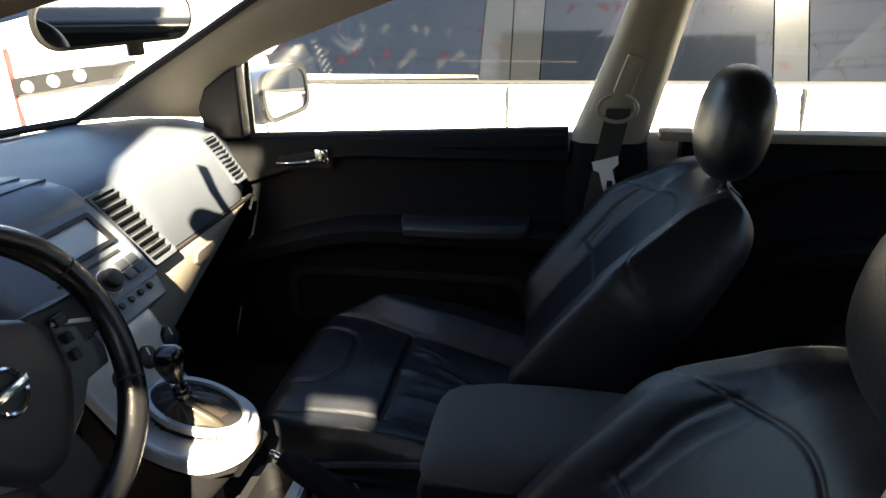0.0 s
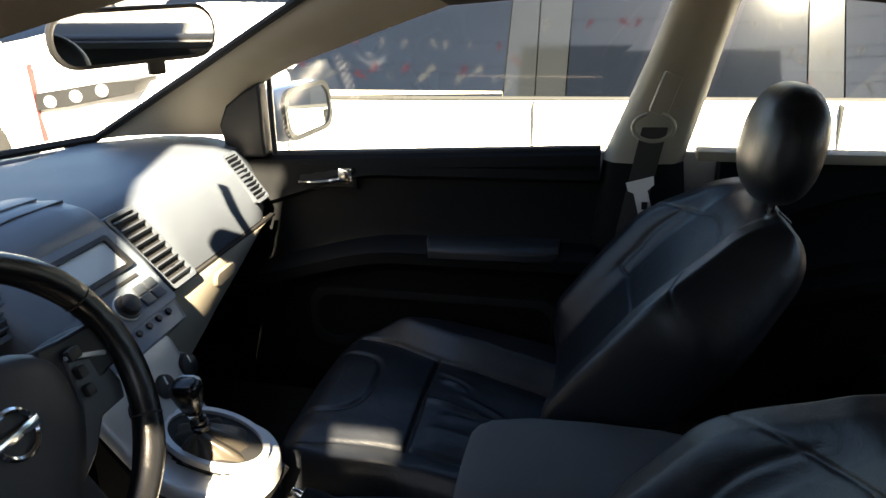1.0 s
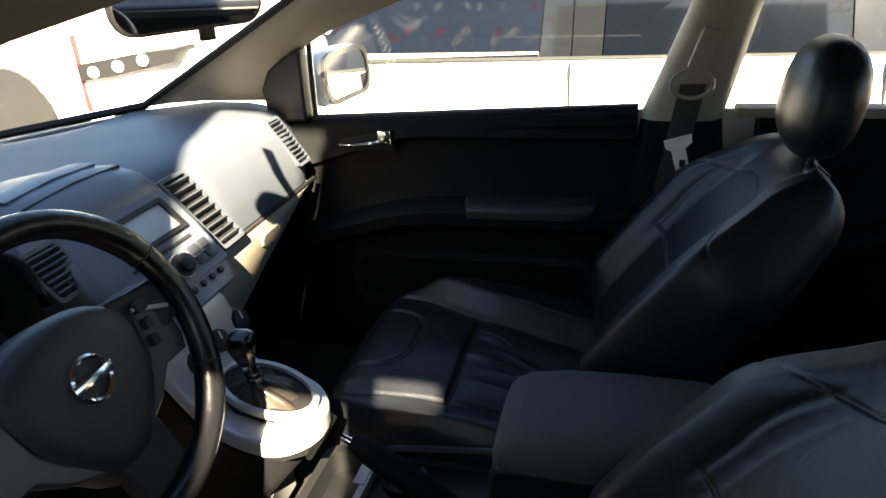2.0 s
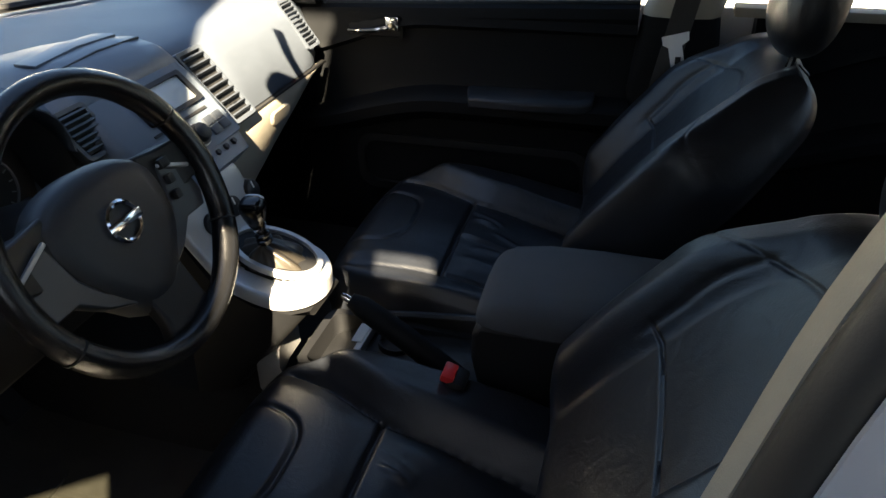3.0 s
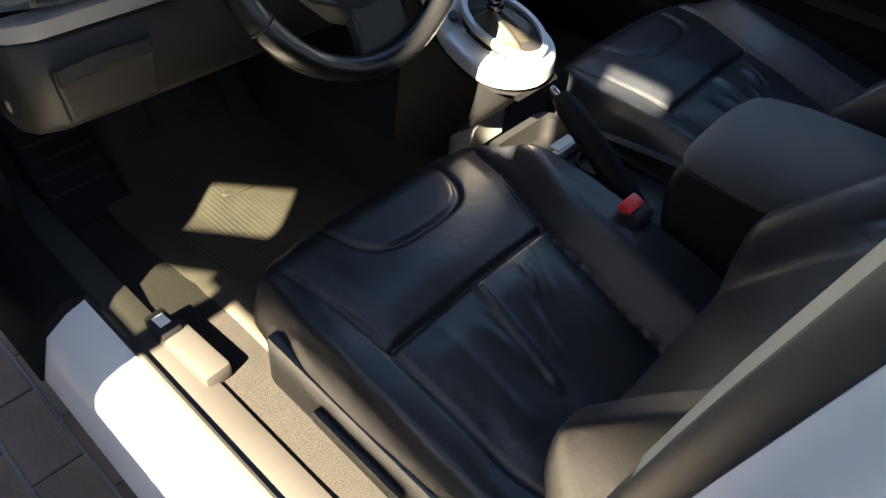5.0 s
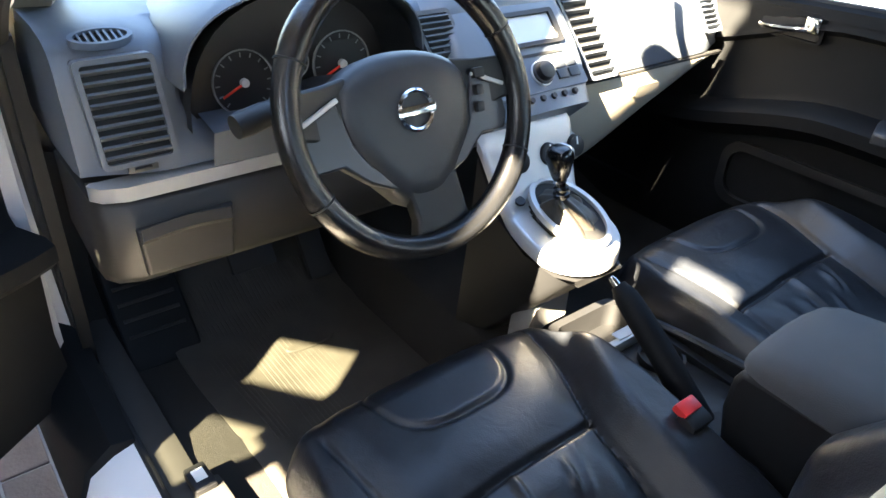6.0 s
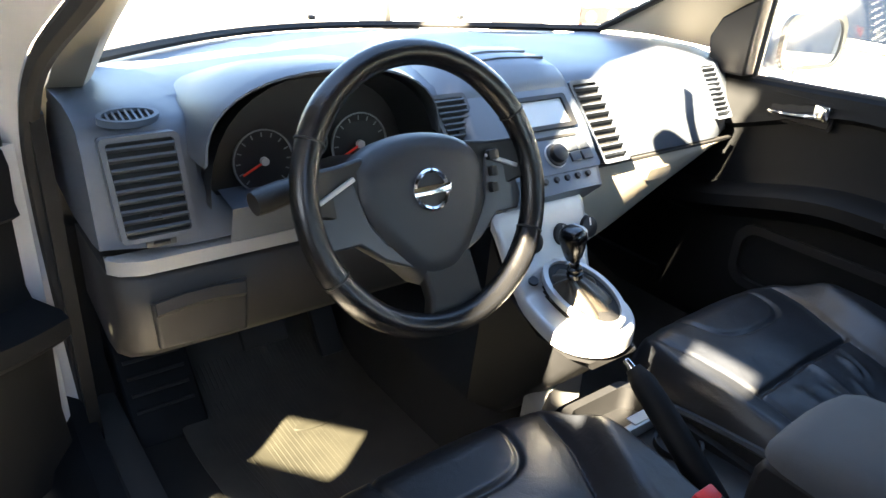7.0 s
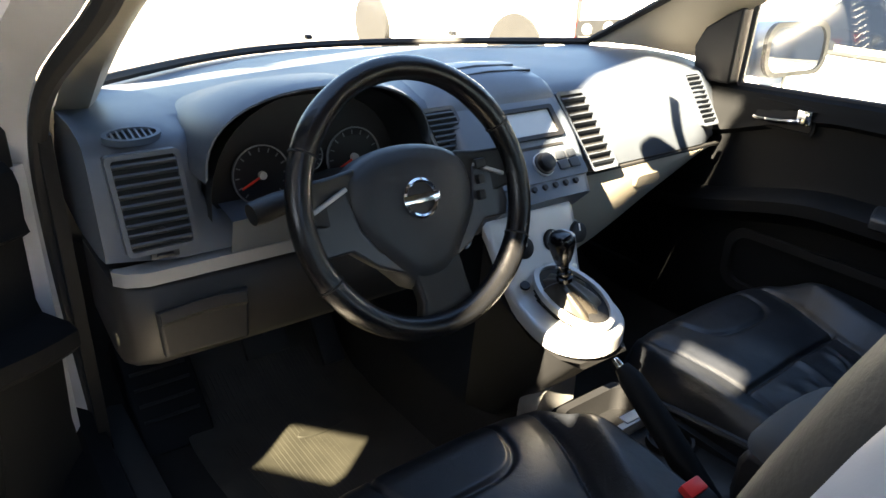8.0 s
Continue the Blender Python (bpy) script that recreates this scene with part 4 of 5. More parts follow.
# climate knobs on the steep upper part of the plate
for y in (-0.058, 0.010, 0.078):
    m = frame_at((-0.116, y - 0.004, 0.740), (0.94, 0, 0.34))
    kn = part("climate_knob", lathe(bmesh.new(), [(0.023, 0), (0.022, 0.010), (0.019, 0.024), (0.016, 0.026)], m), M_BLACK, con, "black climate knob")
    part("knob_mark", box(bmesh.new(), m @ Vector((0, 0.010, 0.0265)), (0.003, 0.014, 0.001), m.to_3x3()), M_LABEL, kn)
    part("knob_rim", lathe(bmesh.new(), [(0.027, -0.004), (0.027, 0.003), (0.023, 0.003), (0.023, -0.004)], m, caps=False), M_SILVER, kn)
m = frame_at((-0.068, -0.082, 0.690), (0.4, -0.15, 0.9))
part("socket_cap", lathe(bmesh.new(), [(0.010, 0), (0.009, 0.004)], m, 16), M_BLACK, con)
# gear opening, boot, lever
oval = [(0.056 * math.cos(2 * math.pi * k / 36), 0.080 * math.sin(2 * math.pi * k / 36)) for k in range(36)]
part("gear_surround", ring_plate(bmesh.new(), [(x * 1.1, y * 1.08) for x, y in oval], [(x * 0.94, y * 0.95) for x, y in oval], GM, 0.0, 0.011), M_SILVER, con, "satin silver ring")
part("gear_well", loft(bmesh.new(), [[GM @ Vector((x * f, y * f, z)) for x, y in oval] for f, z in ((0.99, 0.004), (0.97, -0.012), (0.93, -0.032), (0.5, -0.034))]), M_RUBBER, con)
lev = thing("gear_lever", (0.0, CY, 0.68), "gear lever with black and silver knob and leather boot", "gear lever")
rows = []
top = Vector((-0.015, CY - 0.012, 0.716))
for k in range(17):
    t = k / 16
    ring = []
    for i in range(80):
        a = 2 * math.pi * i / 80
        b = GM @ Vector((0.051 * math.cos(a), 0.073 * math.sin(a), -0.020))
        c = top + Vector((0.012 * math.sin(a), 0.012 * math.cos(a), 0))
        w = t ** 1.35
        p = Vector((b.x + (c.x - b.x) * w, b.y + (c.y - b.y) * w, b.z + (c.z - b.z) * t ** 0.75))
        ridge = abs(math.sin(2.5 * a + 1.3 * t)) * 0.012 + 0.005 * math.sin(9 * a + 2.5 * t)
        fold = (ridge - 0.006) * math.sin(math.pi * t ** 0.8)
        out = Vector((p.x - top.x, p.y - top.y, 0))
        ring.append(p + (out.normalized() * fold if out.length > 0.001 else Vector()))
    rows.append(ring)
part("boot", loft(bmesh.new(), rows), leather("dark_taupe_leather", (0.040, 0.035, 0.027), 0.34), lev, "creased dark taupe leather boot", sharp=80)
part("shaft", lathe(bmesh.new(), [(0.014, -0.004), (0.0145, 0.004), (0.011, 0.006), (0.013, 0.010), (0.013, 0.014), (0.009, 0.017), (0.009, 0.03)], frame_at(top, (-0.1, -0.2, 1), (-1, 0, 0)), 18), M_GLOSS, lev)
KM = frame_at(top + Vector((-0.003, -0.006, 0.026)), (-0.10, -0.20, 1), (-1, 0, 0)) @ Matrix.Scale(0.84, 4)
rows = []
for z, a, b in ((0.0, 0.010, 0.012), (0.012, 0.014, 0.018), (0.032, 0.018, 0.024), (0.052, 0.021, 0.028), (0.066, 0.020, 0.027), (0.074, 0.014, 0.020), (0.076, 0.006, 0.010)):
    rows.append([KM @ Vector((x, y - 0.1 * z, z)) for x, y in rounded(2 * a, 2 * b, a * 0.8, 4)])
part("knob", loft(bmesh.new(), rows), M_GLOSS, lev, "black gear knob")
part("knob_inlay", loft(bmesh.new(), [[KM @ Vector((x * 0.8 + 0.0065, y * 0.86 - 0.1 * z, z + 0.001)) for x, y in rounded(2 * a, 2 * b, a * 0.7, 4)] for z, a, b in ((0.008, 0.012, 0.014), (0.032, 0.018, 0.024), (0.052, 0.021, 0.028), (0.066, 0.020, 0.027), (0.073, 0.014, 0.020))]), M_SILVER, lev, "satin silver side of the knob")
part("knob_collar", lathe(bmesh.new(), [(0.010, -0.004), (0.0135, -0.002), (0.0135, 0.003), (0.010, 0.005)], KM, 20), M_CHROME, lev, "chrome collar")

# tray between the seats
bm = bmesh.new()
o, i = rounded(0.185, 0.34, 0.03), rounded(0.155, 0.31, 0.022)
TM = frame_at((0.20, 0.0, 0.470), (0.04, 0, 1), (-1, 0, 0))
ring_plate(bm, o, i, TM, -0.12, 0.008)
tray = part("tray", bm, M_BLACK, con, "black console tray")
part("tray_lip", loft(bmesh.new(), [[(x, y, z), (x - 0.03, y + 0.006, z + 0.006), (x - 0.055, y + 0.01, z - 0.004), (x - 0.05, y, z - 0.06), (x, y, z - 0.06)] for x, y, z in ((0.03, -0.112, 0.462), (0.008, -0.100, 0.478), (-0.006, -0.07, 0.492), (-0.012, -0.03, 0.50), (-0.012, 0.02, 0.502))]), M_SATIN, tray, "satin silver lip of the tray", sharp=60)
part("tray_floor", plate(bmesh.new(), rounded(0.156, 0.312, 0.02), TM, -0.05, -0.045), M_RUBBER, tray)
part("tray_divider", nbox((0.125, 0.022, 0.462), (0.014, 0.10, 0.03), r=0.003), M_SILVER, tray, "silver tray divider")
part("sticker", nbox((0.117, 0.034, 0.4785), (0.020, 0.055, 0.002)), M_LABEL, tray, "white printed sticker")
part("cup_holder", lathe(bmesh.new(), [(0.036, -0.04), (0.036, 0.004), (0.041, 0.006), (0.041, -0.04)], frame_at((0.19, 0.045, 0.466), (0, 0, 1), (-1, 0, 0)), caps=False), M_BLACK, tray)
part("console_rail", tube(bmesh.new(), curve([(0.06, 0.088, 0.475), (0.20, 0.094, 0.495), (0.40, 0.096, 0.515)], 5), 0.007, 6), M_GREYPIL, tray)
bm = bmesh.new()
loft(bm, [[(x, -0.10, 0.36), (x, -0.10, z), (x, -0.088, z + 0.008), (x, 0.088, z + 0.008), (x, 0.10, z), (x, 0.10, 0.36)] for x, z in ((0.03, 0.42), (0.10, 0.445), (0.36, 0.465), (0.50, 0.47))])
part("tunnel_cover", bm, M_BLACK, con)
brk = thing("hand_brake", (0.36, -0.065, 0.50), "black hand brake lever with silver button", "hand brake")
ax = [(0.152, -0.072, 0.640), (0.172, -0.071, 0.627), (0.20, -0.070, 0.607), (0.25, -0.070, 0.572), (0.31, -0.070, 0.525), (0.37, -0.068, 0.475)]
part("grip", tube(bmesh.new(), ax[:], [0.012, 0.0195, 0.021, 0.021, 0.022, 0.023], 14), M_PANEL, brk, "charcoal grip")
part("button", tube(bmesh.new(), [(0.138, -0.0745, 0.648), (0.146, -0.0742, 0.644), (0.158, -0.074, 0.637)], [0.005, 0.0065, 0.0065], 12), M_CHROME, brk, "chrome release button")
part("boot", nbox((0.40, -0.064, 0.492), (0.12, 0.07, 0.05), r=0.018), M_RUBBER, brk)

# arm rest box
arm = thing("armrest_box", (0.55, 0.0, 0.42), "grey fabric arm rest box between the seats", "arm rest")
rows = []
for x, z, w in ((0.374, 0.662, 0.070), (0.377, 0.674, 0.085), (0.388, 0.686, 0.095), (0.41, 0.696, 0.101), (0.47, 0.704, 0.105), (0.56, 0.707, 0.105), (0.66, 0.705, 0.105), (0.76, 0.694, 0.10), (0.775, 0.675, 0.09)):
    low = 0.646
    rows.append([(x, -w, low), (x, -w - 0.003, low + (z - low) * 0.4), (x, -w * 0.97, low + (z - low) * 0.72), (x, -w * 0.86, z - 0.006), (x, -w * 0.6, z - 0.001), (x, 0, z + 0.003), (x, w * 0.6, z - 0.001), (x, w * 0.86, z - 0.006), (x, w * 0.97, low + (z - low) * 0.72), (x, w + 0.003, low + (z - low) * 0.4), (x, w, low)])
part("lid", loft(bmesh.new(), rows), M_GREYFAB, arm, "padded grey lid", sharp=70)
part("box", loft(bmesh.new(), [[(x0, -w, z) , (0.74, -w, z), (0.74, w, z), (x0, w, z)] for x0, w, z in ((0.42, 0.085, 0.38), (0.385, 0.09, 0.48), (0.368, 0.093, 0.57), (0.370, 0.094, 0.62), (0.380, 0.094, 0.644))]), M_BLACK, arm, bevel=0.01)


# ---- steering wheel ----
wheel = thing("steering_wheel", (0.0, -0.36, 0.93), "black leather steering wheel with silver spokes and chrome emblem", "steering wheel")
WM = frame_at((0.0, -0.36, 0.93), (math.cos(radians(22)), 0, math.sin(radians(22))))
bm = bmesh.new()
rings = []
for k in range(96):
    a = 2 * math.pi * k / 96
    grip = 1.0 + 0.10 * sum(math.exp(-((a - g) / 0.22) ** 2) for g in (radians(40), radians(140), radians(-40) + 2 * math.pi, radians(220)))
    c, s = math.cos(a), math.sin(a)
    rings.append([WM @ Vector(((0.1735 + 0.0165 * grip * math.cos(b)) * c, (0.1735 + 0.0165 * grip * math.cos(b)) * s, 0.0175 * grip * math.sin(b))) for b in (2 * math.pi * i / 14 for i in range(14))])
loft(bm, rings + [rings[0]], caps=False)
bmesh.ops.remove_doubles(bm, verts=bm.verts, dist=0.0001)
rim = part("rim", bm, leather("worn_black_leather", (0.006, 0.0063, 0.007), 0.27), wheel, "worn black leather rim")
for deg in (28, 152, 208, 332):
    a = radians(deg)
    mm = WM @ Matrix.Rotation(a, 4, "Z") @ Matrix.Translation((0.1735, 0, 0)) @ Matrix.Rotation(radians(90), 4, "X")
    part("seam_band", lathe(bmesh.new(), [(0.0186, -0.0012), (0.0188, 0.0), (0.0186, 0.0012)], mm, 14, caps=False), M_RUBBER, rim)


def dome(outline, m, heights, c=(0, 0)):
    rings = []
    for f, z in heights:
        rings.append([m @ Vector((c[0] + (x - c[0]) * f, c[1] + (y - c[1]) * f, z)) for x, y in outline])
    return loft(bmesh.new(), rings)


pad = [(v.x, v.y) for v in curve([(-0.098, 0.040, 0), (-0.07, 0.062, 0), (-0.03, 0.073, 0), (0.02, 0.073, 0), (0.066, 0.062, 0), (0.096, 0.036, 0), (0.100, -0.010, 0), (0.090, -0.045, 0), (0.068, -0.075, 0), (0.045, -0.105, 0), (0.02, -0.120, 0), (-0.02, -0.120, 0), (-0.042, -0.100, 0), (-0.070, -0.068, 0), (-0.092, -0.030, 0), (-0.101, 0.005, 0)], 3)]
part("airbag_cover", dome(pad, WM, ((1.0, -0.055), (1.02, -0.03), (0.98, -0.016), (0.90, -0.007), (0.7, -0.003), (0.35, -0.001), (0.05, -0.0005)), (0, -0.01)), M_SLATE, wheel, "slate airbag cover")
# side spokes: dark upper part, silver lower wing
for s in (-1, 1):
    sp = part("spoke", loft(bmesh.new(), [[WM @ Vector((s * x, y0, z)), WM @ Vector((s * x, y0, z - 0.018)), WM @ Vector((s * x, y1, z - 0.018)), WM @ Vector((s * x, y1, z))] for x, y0, y1, z in ((0.080, 0.055, -0.030, -0.014), (0.115, 0.050, -0.020, -0.012), (0.150, 0.048, -0.010, -0.006), (0.172, 0.046, -0.008, -0.002))]), M_BLACK, wheel, bevel=0.004)
    wing = [(s * x, y) for x, y in ((0.104, 0.030), (0.150, 0.010), (0.158, -0.030), (0.150, -0.050), (0.110, -0.050), (0.075, -0.078), (0.035, -0.096), (0.03, -0.082), (0.068, -0.058), (0.090, -0.025))]
    part("spoke_wing", plate(bmesh.new(), wing if s > 0 else wing[::-1], WM, -0.030, -0.009, 0.003), M_WING, wheel, "grey satin spoke wing", bevel=0.003)
    part("spoke_edge", box(bmesh.new(), WM @ Vector((s * 0.128, 0.020, -0.006)), (0.056, 0.006, 0.006), WM.to_3x3() @ Matrix.Rotation(radians(-23 * s), 3, "Z"), r=0.002), M_SILVER, wheel)
for k, (y, w) in enumerate(((0.030, 0.018), (0.008, 0.012), (-0.014, 0.012))):
    part("wheel_button", box(bmesh.new(), WM @ Vector((0.112 - 0.003 * k, y, -0.004)), (w, 0.014, 0.010), WM.to_3x3(), r=0.003), M_BLACK, wheel)
bsp = [(-0.030, -0.085), (0.052, -0.085), (0.060, -0.140), (0.066, -0.166), (-0.030, -0.170), (-0.022, -0.140)]
part("lower_spoke", plate(bmesh.new(), bsp, WM, -0.026, -0.006, 0.004), M_BLACK, wheel, bevel=0.003)
# emblem: plain ring and bar
part("emblem_ring", lathe(bmesh.new(), [(0.0215, 0.0), (0.0215, 0.004), (0.0245, 0.006), (0.0275, 0.004), (0.0275, 0.0)], WM, 32, caps=False), M_CHROME, wheel, "chrome ring emblem")
part("emblem_bar", box(bmesh.new(), WM @ Vector((0, 0, 0.004)), (0.058, 0.012, 0.005), WM.to_3x3(), r=0.0015), M_CHROME, wheel)
# column and stalks
part("column", tube(bmesh.new(), [WM @ Vector((0, 0, -0.05)), WM @ Vector((0, -0.002, -0.10)), WM @ Vector((0, 0.0, -0.26))], [0.055, 0.062, 0.068], 20), M_BLACK, wheel, "black column shroud")
for s in (-1, 1):
    part("stalk", tube(bmesh.new(), curve([WM @ Vector((s * 0.05, 0.03, -0.075)), WM @ Vector((s * 0.12, 0.036, -0.072)), WM @ Vector((s * 0.208, 0.022, -0.066))], 4), [0.008] * 5 + [0.013, 0.016, 0.0165, 0.015], 12), M_BLACK, wheel, "black stalk switch")
part("ignition", lathe(bmesh.new(), [(0.018, 0), (0.017, 0.012), (0.006, 0.013)], frame_at((-0.10, -0.205, 0.80), (1, 0.3, 0.1)), 18), M_CHROME, wheel, "chrome ignition lock")


# ---- seats ----
def pad_mesh(length, half, top, side, nu=210, nv=150, front=0.06, rear=0.04):
    """A stuffed pad: x along its length, y across, z its outer face. half(u), top(u, v) shape it; side is its depth."""
    bm = bmesh.new()
    rings = []
    us = [0.0, 0.006, 0.014, 0.026, 0.042, 0.06, 0.08] + [0.1 + 0.86 * k / nu for k in range(nu + 1)] + [0.975, 0.988, 0.996, 1.0]
    for u in us:
        d = u * length
        f = 1.0
        if d < front:
            f = math.sqrt(max(0.0, 1 - ((front - d) / front) ** 2))
        if length - d < rear:
            f = min(f, math.sqrt(max(0.0, 1 - ((rear - length + d) / rear) ** 2)))
        low = side
        hw = half(u)
        if rear > 0.06 and length - d < rear:
            low, hw = side * (0.42 + 0.58 * f), hw * (0.84 + 0.16 * f)
        ring = []
        for k in range(nv + 1):
            v = -1 + 2 * k / nv
            edge = 1 - max(0.0, (abs(v) - 0.86) / 0.14) ** 2.2 * 0.55
            z = -low + (low + top(u, v)) * (0.35 + 0.65 * f) if f < 1 else top(u, v)
            z = -low + (z + low) * edge
            ring.append((d, v * hw, z))
        ring.append((d, hw * 1.0, -low * 0.75))
        ring.append((d, hw * 0.94, -low))
        ring.append((d, -hw * 0.94, -low))
        ring.append((d, -hw * 1.0, -low * 0.75))
        rings.append(ring)
    loft(bm, rings)
    return bm


def groove(d, w=0.0045, depth=0.007):
    return -depth * math.exp(-(d / w) ** 2)


def seam_u(x, y, x0, half, deep):
    """Distance to a U-shaped seam open to the front: half wide, reaching back by deep."""
    r = ((abs(y) / half) ** 3.2 + (max(x - x0, 0) / deep) ** 3.2) ** (1 / 3.2)
    return abs(r - 1) * min(half, deep)


def seam_right(x):
    """Inboard bolster seam of a cushion, leaning in towards the back."""
    return 0.200 - 0.075 * smooth(0.05, 0.30, x) - 0.03 * smooth(0.25, 0.55, x)


def cushion_top(u, v):
    x, y = u * 0.56, v * (0.245 + 0.02 * smooth(0, 0.35, u))
    z = 0.012 * math.sin(math.pi * clamp(u * 1.1)) - 0.022 * smooth(0.3, 1.0, u)
    left, right = -0.186 - 0.018 * (1 - smooth(0.04, 0.22, x)), seam_right(x)
    # bolsters: full and raised inboard, flattened by use at the door
    z += 0.046 * smooth(right - 0.004, right + 0.055, y) * smooth(0.04, 0.30, u)
    z += 0.006 * smooth(-left - 0.004, -left + 0.04, -y) * smooth(0.10, 0.4, u)
    z += 0.004 * math.cos(y / 0.12 * 1.4)
    z += groove(y - right, 0.0055, 0.010) * smooth(0.06, 0.14, u)
    z += groove(y - left, 0.005, 0.006) * smooth(0.09, 0.16, u)
    z += groove(y + 0.243, 0.0035, 0.004) * smooth(0.12, 0.2, u)
    xc = 0.256 - 0.02 * y
    if left < y < right:
        z += groove((x - xc) * 0.98, 0.005, 0.010)
        z += 0.008 * (1 - math.exp(-((x - xc) / 0.035) ** 2)) * smooth(0.0, 0.045, min(y - left, right - y))
        if x > xc:
            q = x - xc
            z -= 0.012 * smooth(0.0, 0.16, q) * math.exp(-((y + 0.02) / 0.10) ** 2)
            for y0, sl, a, b, hgt, wid in ((-0.034, 0.15, 0.005, 0.19, 0.008, 0.007), (0.040, 0.30, 0.03, 0.085, 0.007, 0.007), (0.075, 0.45, 0.01, 0.10, 0.003, 0.007), (-0.075, -0.10, 0.05, 0.16, 0.003, 0.010), (-0.12, 0.05, 0.03, 0.2, 0.0025, 0.012), (0.0, 0.3, 0.08, 0.17, 0.003, 0.006)):
                z += hgt * math.exp(-((y - y0 + sl * (q - a)) / wid) ** 2) * smooth(a - 0.02, a + 0.02, q) * (1 - smooth(b - 0.03, b, q))
    if x < 0.24:
        z += groove(seam_u(x, y + 0.004, 0.0, 0.114, 0.148), 0.0045, 0.006)
    # puckers along the door side
    z += 0.0028 * math.sin(70 * y + 24 * x + 2.0 * noise.noise((x * 8, y * 8, 2.0))) * smooth(0.10, 0.20, -y) * (0.5 + 0.5 * noise.noise((x * 11, y * 5, 7.0)))
    z += 0.0016 * noise.noise((x * 14, y * 14, 0.3)) + 0.0026 * noise.noise((x * 6, y * 9, 4.0))
    return z


def back_top(u, v):
    x, y = u * 0.58, v * 0.25
    z = 0.010 * math.sin(math.pi * u)
    bol = 0.140 - 0.02 * u
    z += 0.050 * smooth(bol - 0.01, bol + 0.06, abs(y)) * smooth(0.0, 0.2, u) * (1 - 0.75 * smooth(0.6, 0.95, u))
    z += groove(abs(y) - bol - 0.02 * math.sin(math.pi * u) - 0.10 * max(0.0, x - 0.33), 0.004, 0.005) * (1 - smooth(0.74, 0.84, u)) * smooth(0.40, 0.50, u)
    z += groove(x - 0.278 + 0.2 * y * y, 0.0028, 0.004) * (1 - smooth(bol + 0.01, bol + 0.03, abs(y)))
    z += groove(abs(x - 0.50 + 0.5 * y * y / 0.25), 0.0035, 0.0025)
    z += 0.0022 * noise.noise((x * 9, y * 7, 9.0))
    return z


def build_seat(yc, dx, label):
    s = thing("bucket_seat", (0.30 + dx, yc, 0.29), label, "seat", group="front seats")
    # cushion
    bm = pad_mesh(0.56, lambda u: 0.185 + 0.055 * smooth(0, 0.09, u) + 0.025 * smooth(0.05, 0.35, u) - 0.02 * smooth(0.8, 1, u), cushion_top, 0.13, front=0.075)
    m = Matrix.Translation((0.010 + dx, yc, 0.538)) @ Matrix.Rotation(radians(3), 4, "Y")
    bmesh.ops.transform(bm, matrix=m, verts=bm.verts)
    part("cushion", bm, M_LEATHER, s, "black leather cushion with stitched seams", sharp=75)
    # backrest
    B = Matrix.Translation((0.500 + dx, yc, 0.565)) @ Matrix.Rotation(radians(-52), 4, "Y")
    bm = pad_mesh(0.55, lambda u: 0.235 + 0.012 * math.sin(math.pi * u) - 0.075 * smooth(0.6, 1.0, u), back_top, 0.10, front=0.05, rear=0.07)
    bmesh.ops.transform(bm, matrix=B, verts=bm.verts)
    part("backrest", bm, M_LEATHER, s, "black leather backrest with bolsters", sharp=75)
    # head restraint on two posts
    H = Matrix.Translation((0.868 + dx, yc, 1.075)) @ Matrix.Rotation(radians(-80), 4, "Y")
    rows = []
    for k in range(25):
        t = 0.5 - 0.5 * math.cos(math.pi * (0.02 + 0.96 * k / 24))
        f = max(0.0, 1 - abs(2 * t - 1) ** 2.5) ** 0.45
        rows.append([H @ Vector((-0.095 + 0.19 * t, 0.118 * f * (1 - 0.10 * t) * math.copysign(abs(math.cos(a)) ** 0.8, math.cos(a)), 0.056 * f * math.copysign(abs(math.sin(a)) ** 0.8, math.sin(a)))) for a in (2 * math.pi * i / 40 for i in range(40))])
    hr = part("head_restraint", loft(bmesh.new(), rows), M_LEATHER, s, "black leather head restraint", sharp=80)
    for y in (-0.06, 0.06):
        part("post", tube(bmesh.new(), [B @ Vector((0.50, y, -0.045)), H @ Vector((-0.06, y, 0))], 0.006, 8), M_CHROME, hr, "chrome post")
        part("post_guide", tube(bmesh.new(), [B @ Vector((0.53, y, -0.045)), B @ Vector((0.552, y, -0.046))], 0.013, 10), M_BLACK, hr)
    # base, rails, side cover
    part("seat_base", nbox((0.30 + dx, yc, 0.36), (0.42, 0.40, 0.10), r=0.02), M_BLACK, s)
    sc = part("side_cover", nbox((0.34 + dx, yc - 0.252, 0.42), (0.46, 0.025, 0.11), Matrix.Rotation(radians(4), 3, "Y"), r=0.012), M_GREYPIL, s, "slate plastic side cover")
    part("seat_lever", nbox((0.30 + dx, yc - 0.270, 0.425), (0.16, 0.014, 0.028), Matrix.Rotation(radians(4), 3, "Y"), r=0.006), M_BLACK, sc)
    for y in (-0.17, 0.17):
        part("rail", nbox((0.28 + dx, yc + y, 0.297), (0.50, 0.035, 0.03), r=0.004), M_GREYPIL, s)
    return s


seat = build_seat(-0.36, 0.0, "black leather driver seat, creased on the cushion")
other = copy_thing(seat, Matrix.Translation((0.30 - 0.036, 0.36, 0.29)))
for ch in other.children:
    if ch.name.startswith("cushion"):
        ch.location += Vector((0.004, 0, 0.015))
other["label"] = "black leather passenger seat beside the console"

